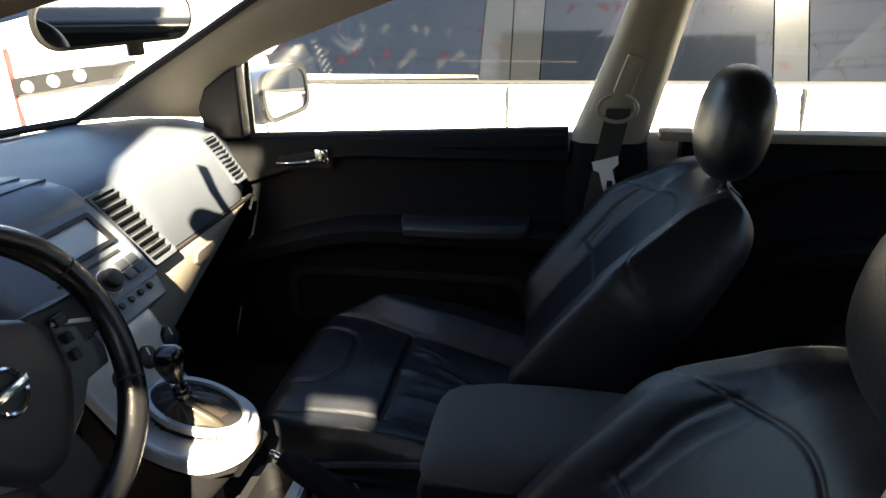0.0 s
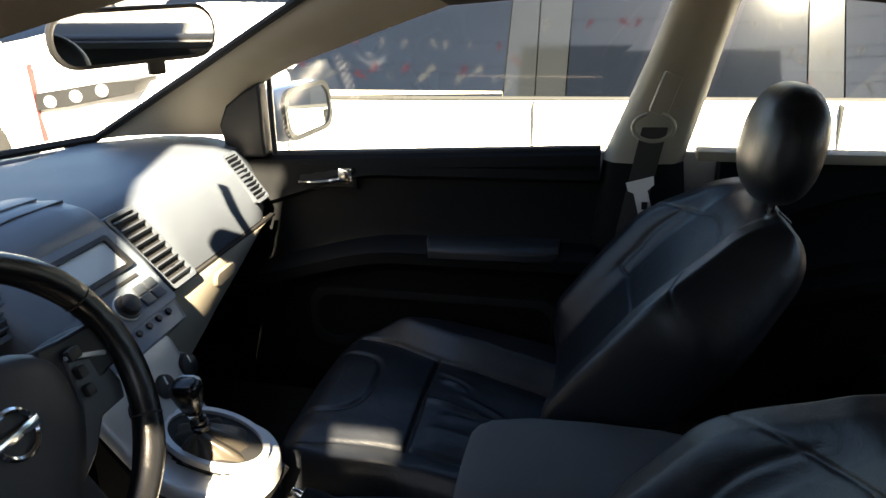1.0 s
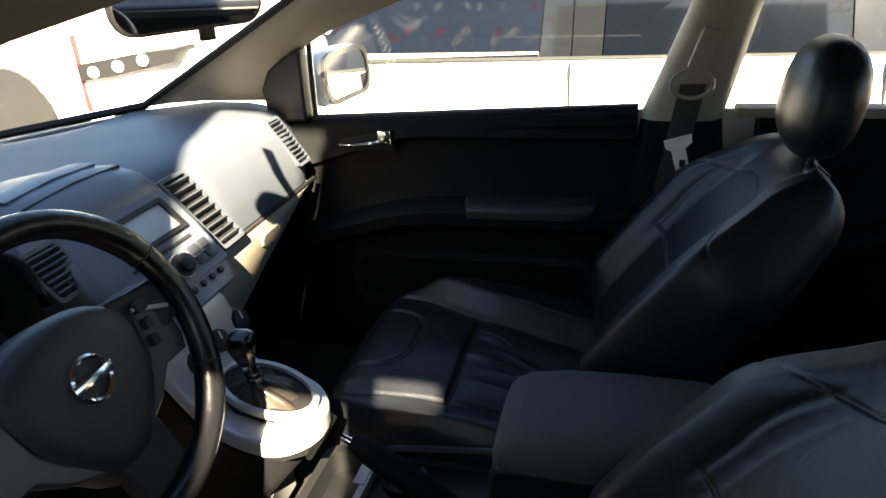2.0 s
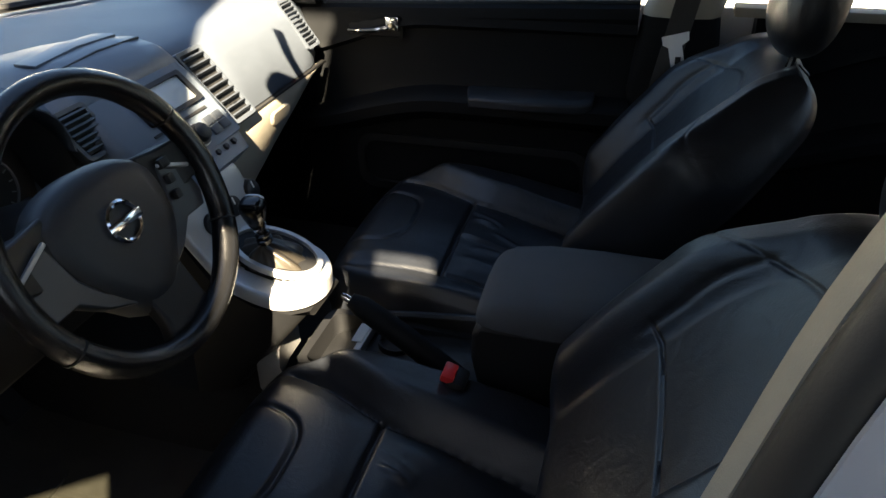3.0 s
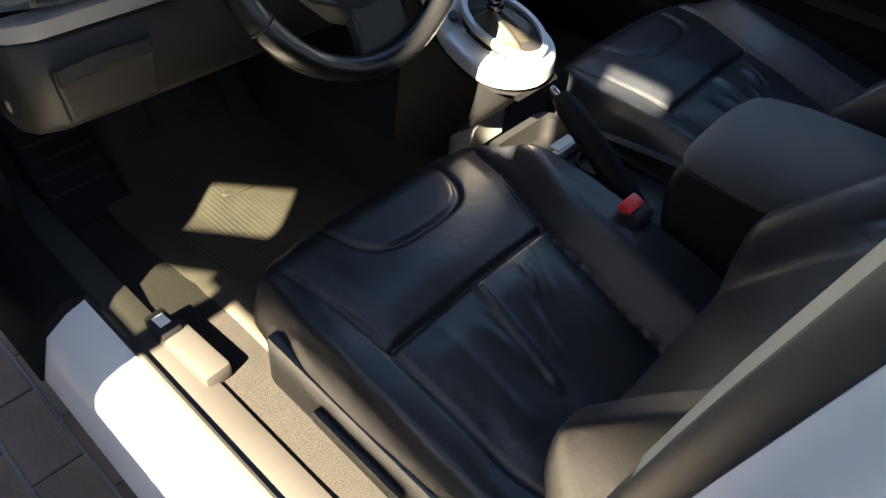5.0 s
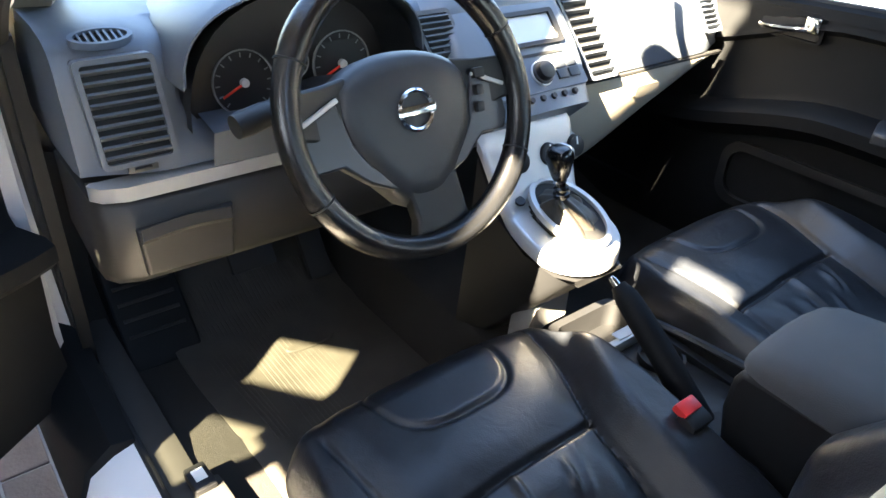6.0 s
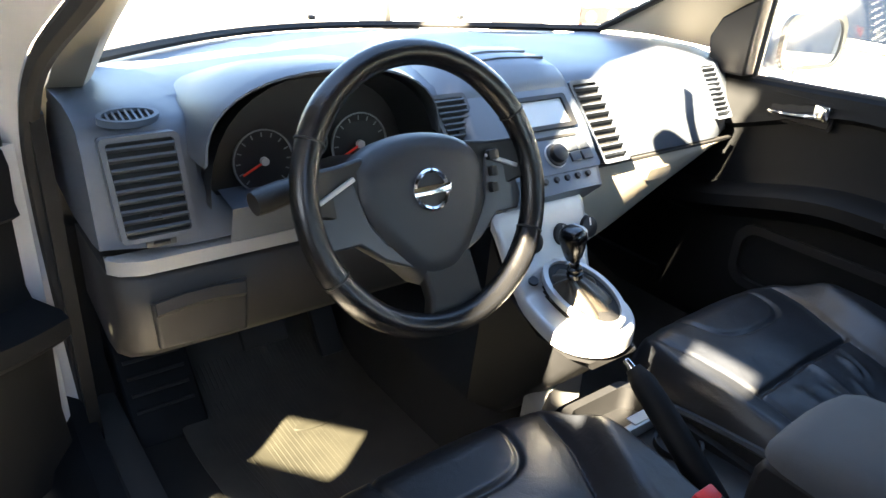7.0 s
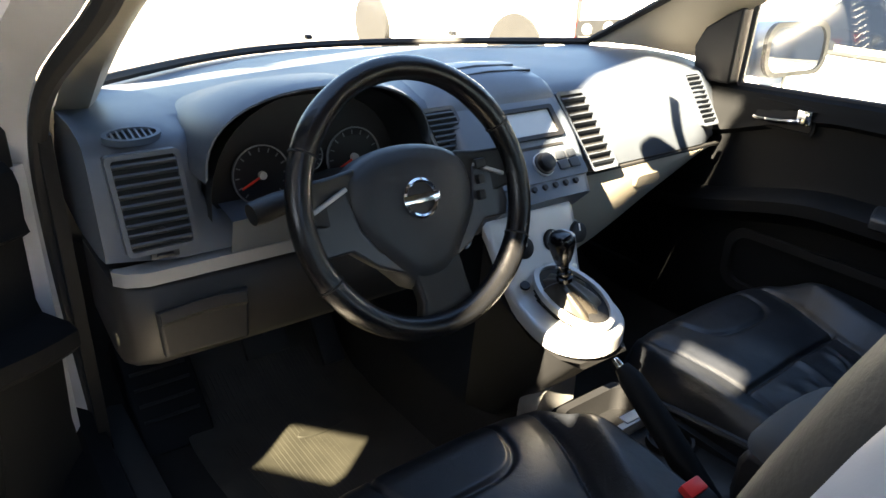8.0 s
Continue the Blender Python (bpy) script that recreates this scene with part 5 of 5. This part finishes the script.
# belt buckle
bk = thing("belt_buckle", (0.36, -0.125, 0.45), "black belt buckle with red release button", "belt buckle")
part("shell", nbox((0.352, -0.140, 0.540), (0.032, 0.045, 0.075), Matrix.Rotation(radians(18), 3, "Y"), r=0.008), M_BLACK, bk)
part("release_button", nbox((0.347, -0.142, 0.578), (0.022, 0.038, 0.014), Matrix.Rotation(radians(18), 3, "Y"), r=0.004), M_RED, bk, "red release button")
part("stalk", tube(bmesh.new(), [(0.365, -0.128, 0.515), (0.385, -0.112, 0.42), (0.39, -0.11, 0.36)], 0.009, 8), M_BLACK, bk)

# passenger seat belt on its pillar
sb = thing("seat_belt", (0.64, 0.66, 0.85), "grey seat belt with bright tongue hanging on the pillar", "seat belt")
part("anchor_cover", nbox((0.674, 0.646, 1.105), (0.038, 0.024, 0.085), Matrix.Rotation(radians(18), 3, "Y"), r=0.008), M_CREAM, sb, "cream anchor cover")
bm = bmesh.new()
loop = [(0.655 + 0.040 * math.cos(a), 0.632, 1.040 + 0.028 * math.sin(a)) for a in (radians(20 + 320 * k / 20 + 90) for k in range(21))]
tube(bm, loop, 0.0045, 8)
part("guide_loop", bm, M_CREAM, sb, "cream belt guide loop")
bm = loft(bmesh.new(), [[(x - w, y, z), (x + w, y, z), (x + w, y + 0.004, z), (x - w, y + 0.004, z)] for x, z, y, w in ((0.658, 1.040, 0.630, 0.025), (0.650, 0.99, 0.640, 0.025), (0.640, 0.92, 0.655, 0.025), (0.62, 0.80, 0.668, 0.024), (0.60, 0.55, 0.672, 0.024))])
part("webbing", bm, M_BELT, sb, "dark grey webbing")
m = frame_at((0.640, 0.640, 0.905), (0.1, -1, 0.25)) @ Matrix.Scale(1.3, 4)
tg = [(-0.020, 0.018), (0.024, 0.018), (0.022, 0.004), (0.010, -0.002), (0.010, -0.036), (-0.012, -0.036), (-0.012, -0.002), (-0.020, 0.004)]
part("tongue", plate(bmesh.new(), tg[::-1], m @ Matrix.Rotation(radians(14), 4, "Z"), 0, 0.003), M_TONGUE_LIT, sb, "metal tongue coloured pale as if sunlit")
part("tongue_slot", box(bmesh.new(), m @ Vector((0.006, -0.024, 0.004)), (0.009, 0.012, 0.002), m.to_3x3()), M_RUBBER, sb)

# rear bench
rb = thing("bench_seat", (1.4, 0, 0.34), "black leather rear bench seat", "seat")
part("cushion", nbox((1.35, 0, 0.48), (0.50, 1.26, 0.22), r=0.06, seg=3), M_LEATHER, rb)
part("backrest", nbox((1.68, 0, 0.76), (0.16, 1.26, 0.58), Matrix.Rotation(radians(18), 3, "Y"), r=0.06, seg=3), M_LEATHER, rb)

# inside mirror
im = thing("rear_view_mirror", (0.002, -0.053, 1.282), "black rear view mirror hanging from the windscreen", "mirror")
m = frame_at((0.002, -0.053, 1.282), (0.86, -0.51, -0.040))
rows = []
for sc, z in ((0.3, -0.035), (0.75, -0.028), (0.97, -0.010), (1.0, 0.0), (0.98, 0.005)):
    rows.append([m @ Vector((x * sc, y * sc, z)) for x, y in rounded(0.206, 0.067, 0.030)])
part("housing", loft(bmesh.new(), rows), M_BLACK, im)
part("mirror_surface", plate(bmesh.new(), rounded(0.195, 0.056, 0.026), m, 0.004, 0.0065), M_MIRROR, im, "mirror glass")
part("arm", tube(bmesh.new(), [m @ Vector((0, 0.0, -0.03)), m @ Vector((0, 0.03, -0.07)), m @ Vector((0, 0.075, -0.10))], 0.009, 8), M_BLACK, im)
part("dip_tab", box(bmesh.new(), m @ Vector((0.02, -0.040, -0.004)), (0.022, 0.018, 0.008), m.to_3x3(), r=0.003), M_BLACK, im)

# floor mat with ribs, foot rest, pedals, bonnet release
mat_t = thing("floor_mat", (-0.25, -0.40, 0.28), "ribbed tan rubber floor mat", "floor mat")
bm = bmesh.new()
rows = []
def mat_lift(x, y):
    return 0.036 * smooth(0.46, 0.515, -y) * smooth(-0.42, -0.14, x)


for x, z in ((-0.72, 0.43), (-0.60, 0.335), (-0.52, 0.300), (-0.45, 0.2885), (-0.40, 0.288), (-0.35, 0.2875), (-0.28, 0.287), (-0.21, 0.2865), (-0.14, 0.2862), (-0.05, 0.286), (0.06, 0.287)):
    rows.append([(x, y, z + dz + mat_lift(x, y)) for y, dz in ((-0.575, 0.004), (-0.565, 0.006), (-0.53, 0.005), (-0.50, 0.004), (-0.48, 0.004), (-0.45, 0.003), (-0.40, 0.003), (-0.17, 0.006), (-0.15, 0.004), (-0.15, -0.003), (-0.44, -0.003), (-0.575, -0.003))])
part("sheet", loft(bm, rows), M_MAT, mat_t)
for k in range(46):
    y = -0.560 + 0.0095 * k
    if y < -0.165:
        bm = tube(bmesh.new(), [(x, y, z - 0.0014 + mat_lift(x, y)) for x, z in ((-0.62, 0.353), (-0.53, 0.308), (-0.455, 0.2925), (-0.36, 0.2915), (-0.28, 0.2910), (-0.20, 0.2900), (-0.14, 0.2895))], 0.0016, 4)
        part("rib", bm, M_MAT, mat_t)
m = frame_at((-0.375, -0.335, 0.2915), (0, 0, 1), (-1, 0, 0))
part("mat_badge", plate(bmesh.new(), [(0.055 * math.cos(a), 0.016 * math.sin(a)) for a in (2 * math.pi * k / 20 for k in range(20))], m, 0, 0.004, 0.002), M_MAT, mat_t)
ped = thing("pedals", (-0.60, -0.30, 0.30), "dark foot pedals under the dashboard", "pedal")
part("brake_pedal", nbox((-0.56, -0.37, 0.42), (0.02, 0.10, 0.06), Matrix.Rotation(radians(-35), 3, "Y"), r=0.006), M_RUBBER, ped)
part("throttle_pedal", nbox((-0.57, -0.22, 0.39), (0.02, 0.055, 0.15), Matrix.Rotation(radians(-35), 3, "Y"), r=0.006), M_RUBBER, ped)
part("pedal_arm", tube(bmesh.new(), [(-0.565, -0.37, 0.42), (-0.60, -0.36, 0.55), (-0.62, -0.36, 0.66)], 0.010, 8), M_BLACK, ped)
fr = thing("foot_rest", (-0.56, -0.55, 0.30), "charcoal foot rest in the foot well", "foot rest")
part("wedge", loft(bmesh.new(), [[(-0.68, y, 0.46), (-0.66, y, 0.475), (-0.50, y, 0.315), (-0.48, y, 0.285), (-0.68, y, 0.30)] for y in (-0.66, -0.52)]), M_PANEL, fr, bevel=0.006)
for k in range(6):
    x, z = -0.645 + 0.024 * k, 0.462 - 0.024 * k
    part("rib", tube(bmesh.new(), [(x, -0.645, z), (x, -0.535, z)], 0.004, 6), M_RUBBER, fr)
hr = thing("release_lever", (-0.07, -0.672, 0.33), "beige floor lever with black fuel and boot tab", "lever")
R = Matrix.Rotation(radians(2), 3, "Z")
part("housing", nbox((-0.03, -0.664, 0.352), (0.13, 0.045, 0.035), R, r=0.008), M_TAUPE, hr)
part("tab", nbox((-0.095, -0.672, 0.368), (0.055, 0.034, 0.020), R, r=0.005), M_BLACK, hr, "black lever tab")
part("tab_icon", nbox((-0.098, -0.672, 0.3785), (0.024, 0.018, 0.0015), R), M_LABEL, hr, "white fuel pump sign")

# block paving beside the driver's sill
paving = tagged(new("pavement"), "grey brown block paving beside the car", "pavement", kind="structure")
rng = random.Random(4)
pm = nbox((0, 0, 0), (0.196, 0.096, 0.05), r=0.004)
pm_data = bpy.data.meshes.new("paver")
pm.to_mesh(pm_data)
pm.free()
pm_data.materials.append(M_PAVER)
for iy in range(11):
    for ix in range(11):
        ob = new("paver", pm_data)
        ob.location = (-0.85 + 0.202 * ix + (0.101 if iy % 2 else 0), -0.78 - 0.102 * iy, -0.018 + rng.uniform(-0.002, 0.002))
        ob.rotation_euler = (rng.uniform(-0.01, 0.01), rng.uniform(-0.01, 0.01), rng.uniform(-0.01, 0.01))
        ob.parent = paving

# ---- unseen board screen, added to shade the cabin and shape its sun patches ----
fence = thing("fence", (0, -1.8, 0), "unseen added board screen whose gaps shape the sunlight", "fence")
SHADE_BOARDS = (    # from, to, lower edge, upper edge of the boarding; gaps let chosen sun patches through
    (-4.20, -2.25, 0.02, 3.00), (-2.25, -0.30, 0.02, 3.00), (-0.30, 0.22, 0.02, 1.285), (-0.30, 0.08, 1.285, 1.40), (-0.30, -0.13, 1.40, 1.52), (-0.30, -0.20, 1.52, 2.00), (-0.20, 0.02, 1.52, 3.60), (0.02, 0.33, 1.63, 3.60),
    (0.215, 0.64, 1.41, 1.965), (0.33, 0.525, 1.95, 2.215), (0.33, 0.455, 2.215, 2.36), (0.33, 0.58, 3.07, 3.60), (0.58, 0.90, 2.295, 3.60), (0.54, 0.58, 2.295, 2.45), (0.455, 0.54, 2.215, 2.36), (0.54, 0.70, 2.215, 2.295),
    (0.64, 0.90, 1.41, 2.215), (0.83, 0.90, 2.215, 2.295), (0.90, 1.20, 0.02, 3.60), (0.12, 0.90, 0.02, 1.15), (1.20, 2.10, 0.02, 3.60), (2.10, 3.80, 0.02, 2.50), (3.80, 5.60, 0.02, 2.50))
for x0, x1, z0, z1 in SHADE_BOARDS:
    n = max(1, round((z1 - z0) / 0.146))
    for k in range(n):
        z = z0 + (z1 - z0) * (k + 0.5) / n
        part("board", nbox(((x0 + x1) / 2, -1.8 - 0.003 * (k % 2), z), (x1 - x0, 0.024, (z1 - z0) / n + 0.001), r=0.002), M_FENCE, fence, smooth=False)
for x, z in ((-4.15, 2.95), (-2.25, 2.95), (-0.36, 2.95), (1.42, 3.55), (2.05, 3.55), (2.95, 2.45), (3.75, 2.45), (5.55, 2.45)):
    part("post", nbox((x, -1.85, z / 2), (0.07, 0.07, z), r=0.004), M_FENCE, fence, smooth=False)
# slanted boards, added to trim the edges of the sun patches
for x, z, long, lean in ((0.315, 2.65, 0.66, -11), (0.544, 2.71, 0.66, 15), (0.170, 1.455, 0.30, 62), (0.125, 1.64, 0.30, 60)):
    part("shade_brace", nbox((0, 0, 0), (0.12 if long > 0.5 else 0.065, 0.024, long), pose(x, -1.828, z, ry=lean), r=0.003), M_FENCE, fence, smooth=False)

# pennants on lines over the lot, mirrored in the windows alongside
rng = random.Random(11)
for ly, lz in ((-3.0, 4.3), (-4.4, 5.4), (-5.6, 5.6), (-6.5, 7.4)):
    line = thing("pennant_line", (0, ly, lz), "line of small white and red pennants over the lot", "bunting", group="pennant lines")
    pts = [(-7 + 14.5 * k / 20, ly, lz + 0.25 * ((-7 + 14.5 * k / 20) / 5) ** 2) for k in range(21)]
    for x in (-7, 7.5):
        part("pole", tube(bmesh.new(), [(x, ly, -0.02), (x, ly, lz + 0.3)], 0.03, 8), M_GREYPIL, line)
    part("cord", tube(bmesh.new(), pts, 0.006, 5), M_RUBBER, line)
    for k in range(22):
        x = -4.6 + 0.42 * k + rng.uniform(-0.1, 0.1)
        z = lz + 0.25 * (x / 5) ** 2
        m = Matrix.Translation((x, ly, z)) @ Matrix.Rotation(rng.uniform(-0.9, 0.9), 4, "Y") @ Matrix.Rotation(rng.uniform(-0.8, 0.8), 4, "Z")
        bm = sheet(bmesh.new(), [m @ Vector(p) for p in ((-0.05, 0, 0), (0.05, 0, 0), (0.015, 0.03, -0.24))], 0.004, (0, 1, 0))
        part("pennant", bm, M_FLAGRED if rng.random() < 0.25 else M_FLAG, line, smooth=False)

# ---- outside: the white car alongside ----
def side_car(name, y, x0, x1, label):
    c = thing(name, ((x0 + x1) / 2, y + 0.8, 0.0), label, "car")
    rows = []
    for x in np.linspace(x0, x1, 30):
        belt = 0.895 + 0.02 * smooth(-0.6, 1.5, x) - 0.30 * smooth(0.80, 1.95, -x)
        rows.append([(x, y + 0.06, 0.22), (x, y + 0.0, 0.32), (x, y - 0.035, belt - 0.34), (x, y - 0.03, belt - 0.14), (x, y - 0.005, belt - 0.03), (x, y + 0.02, belt), (x, y + 1.6, belt), (x, y + 1.6, 0.22)])
    part("body_side", loft(bmesh.new(), rows), M_WHITE, c, "white body side", sharp=50)
    part("roof", loft(bmesh.new(), [[(x, y + 0.25, z), (x, y + 0.30, z + 0.05), (x, y + 0.8, z + 0.09), (x, y + 1.3, z + 0.05), (x, y + 1.35, z)] for x, z in ((-0.05, 1.47), (0.4, 1.55), (1.5, 1.56), (2.2, 1.45))]), M_WHITE, c)
    # side glass, leaning inwards
    def gl(xs):
        return sheet(bmesh.new(), xs, 0.006, (0, 1, 0))
    z0 = 0.905
    part("glass_frame", gl([(-0.75, y + 0.046, z0 - 0.02), (2.1, y + 0.046, z0 - 0.01), (1.9, y + 0.262, 1.48), (0.02, y + 0.262, 1.48), (-0.42, y + 0.165, 1.20)]), M_DARKPIL, c)
    part("front_window", gl([(-0.72, y + 0.035, z0), (0.20, y + 0.03, z0 + 0.004), (0.235, y + 0.25, 1.50), (0.02, y + 0.25, 1.47), (-0.40, y + 0.15, 1.20)]), M_TINT, c, "dark tinted window")
    part("rear_window", gl([(0.43, y + 0.03, z0 + 0.01), (1.22, y + 0.03, z0 + 0.01), (1.20, y + 0.25, 1.50), (0.45, y + 0.25, 1.51)]), M_TINT, c, "dark tinted window")
    part("quarter_window", gl([(1.34, y + 0.03, z0 + 0.012), (2.1, y + 0.03, z0 + 0.012), (1.9, y + 0.25, 1.46), (1.31, y + 0.25, 1.50)]), M_TINT, c, "dark tinted window")
    part("pillar", gl([(0.205, y + 0.026, z0), (0.315, y + 0.026, z0), (0.325, y + 0.25, 1.51), (0.24, y + 0.25, 1.51)]), M_DARKPIL, c)
    part("pillar", gl([(0.321, y + 0.026, z0), (0.425, y + 0.026, z0), (0.445, y + 0.25, 1.51), (0.331, y + 0.25, 1.51)]), M_DARKPIL, c)
    part("pillar", gl([(1.225, y + 0.026, z0), (1.335, y + 0.026, z0), (1.305, y + 0.25, 1.51), (1.205, y + 0.25, 1.51)]), M_DARKPIL, c)
    part("belt_strip", tube(bmesh.new(), [(-0.75, y + 0.024, z0 - 0.004), (2.1, y + 0.024, z0 + 0.008)], 0.010, 6), M_RUBBER, c)
    for x in (-0.62, 0.318, 1.32):
        part("door_gap", nbox((x, y - 0.012, 0.62), (0.006, 0.05, 0.56)), M_RUBBER, c)
    part("inner_sill", nbox((-0.15, y + 0.045, 0.915), (0.7, 0.02, 0.03)), M_CREAM, c)
    for x in (-1.45, 2.0):
        w = part("wheel", lathe(bmesh.new(), [(0.2, -0.1), (0.32, -0.1), (0.33, -0.06), (0.33, 0.06), (0.32, 0.1), (0.2, 0.1)], frame_at((x, y + 0.10, 0.33), (0, -1, 0)), 32), M_RUBBER, c)
        part("rim", lathe(bmesh.new(), [(0.20, 0.06), (0.19, 0.09), (0.05, 0.075), (0.03, 0.09)], frame_at((x, y + 0.10, 0.33), (0, -1, 0)), 32), M_SILVER, w)
    mir = part("mirror", loft(bmesh.new(), [[Vector((-0.62 + a, y - 0.02 - b, 0.975 + h * sc)) for a, h in rounded(0.10 * sc, 0.13 * sc, 0.03 * sc)] for b, sc in ((0.0, 0.6), (0.06, 0.95), (0.17, 1.0), (0.22, 0.7))]), M_WHITE, c)
    return c


side_car("parked_car", 1.72, -1.9, 2.6, "white parked car with dark tinted windows alongside")


# cars further off, nose towards the lot's middle
def nose_car(at, turn, mat, label):
    m = Matrix.Translation(at) @ Matrix.Rotation(radians(turn), 4, "Z")

    def tr(bm):
        bmesh.ops.transform(bm, matrix=m, verts=bm.verts)
        return bm
    c = thing("parked_car", at, label, "car", group="cars in the lot")
    body = []
    for x, zt, w in ((0.0, 0.55, 0.62), (0.06, 0.72, 0.78), (0.35, 0.82, 0.86), (1.0, 0.95, 0.89), (1.3, 1.0, 0.89), (3.2, 1.05, 0.89), (4.3, 1.0, 0.85), (4.45, 0.7, 0.8)):
        body.append([(x, -w * 0.95, 0.2), (x, -w, 0.5), (x, -w * 0.97, zt - 0.12), (x, -w * 0.85, zt - 0.02), (x, 0, zt + 0.02), (x, w * 0.85, zt - 0.02), (x, w * 0.97, zt - 0.12), (x, w, 0.5), (x, w * 0.95, 0.2)])
    part("body", tr(loft(bmesh.new(), body)), mat, c, sharp=45)
    cab = [[(x, -w, 0.93), (x, -w * 0.8, z), (x, w * 0.8, z), (x, w, 0.93)] for x, z, w in ((1.15, 0.97, 0.80), (1.9, 1.42, 0.74), (3.0, 1.46, 0.74), (3.9, 1.05, 0.76))]
    part("cabin_glass", tr(loft(bmesh.new(), cab)), M_TINT, c)
    part("roof", tr(loft(bmesh.new(), [[(x, -0.60, z), (x, 0, z + 0.03), (x, 0.60, z), (x, 0.5, z - 0.03), (x, -0.5, z - 0.03)] for x, z in ((1.86, 1.43), (2.4, 1.48), (3.05, 1.47))])), mat, c)
    for s in (-1, 1):
        hl = part("headlight", tr(loft(bmesh.new(), [[(x, s * y0, z0), (x - 0.02, s * y0, z1), (x - 0.02, s * y1, z1), (x, s * y1, z0)] for x, y0, y1, z0, z1 in ((0.10, 0.60, 0.845, 0.665, 0.745), (0.30, 0.66, 0.875, 0.63, 0.735), (0.55, 0.70, 0.900, 0.585, 0.70), (0.80, 0.72, 0.905, 0.555, 0.665))])), M_BLACK, c, "dark headlight unit")
        for k in range(3):
            part("reflector", tr(lathe(bmesh.new(), [(0.012, 0.010), (0.030, 0.016), (0.040, 0.008), (0.038, -0.03)], frame_at((0.30 + 0.19 * k, s * (0.885 + 0.010 * k), 0.685 - 0.035 * k), (-0.3, s, 0)), 16)), M_LAMP, hl)
        part("door_mirror", tr(nbox((1.35, s * 0.98, 1.03), (0.12, 0.2, 0.14), r=0.03)), mat, c)
        part("wing_gap", tr(nbox((0.80, s * 0.885, 0.60), (0.010, 0.04, 0.50))), M_REDGAP, c)
        part("wheel_arch", tr(lathe(bmesh.new(), [(0.24, -0.02), (0.345, -0.02), (0.345, 0.02), (0.24, 0.02)], frame_at((1.45, s * 0.885, 0.30), (0, s, 0)), 28)), M_RUBBER, c)
        for x in (1.45, 3.7):
            part("wheel", tr(lathe(bmesh.new(), [(0.2, -0.1), (0.31, -0.1), (0.31, 0.1), (0.2, 0.1)], frame_at((x, s * 0.80, 0.31), (0, s, 0)), 24)), M_RUBBER, c)
    part("grille", tr(nbox((0.01, 0, 0.56), (0.06, 0.62, 0.10), r=0.01)), M_BLACK, c)
    part("bumper_inlet", tr(nbox((-0.005, 0, 0.34), (0.06, 1.0, 0.10), r=0.01)), M_BLACK, c)
    return c


nose_car((-2.25, 4.08, 0.0), 180, M_WHITE, "white parked car ahead with dark clustered headlights")
nose_car((-1.3, 8.9, 0.0), 180, M_WHITE, "white parked car in the row behind")
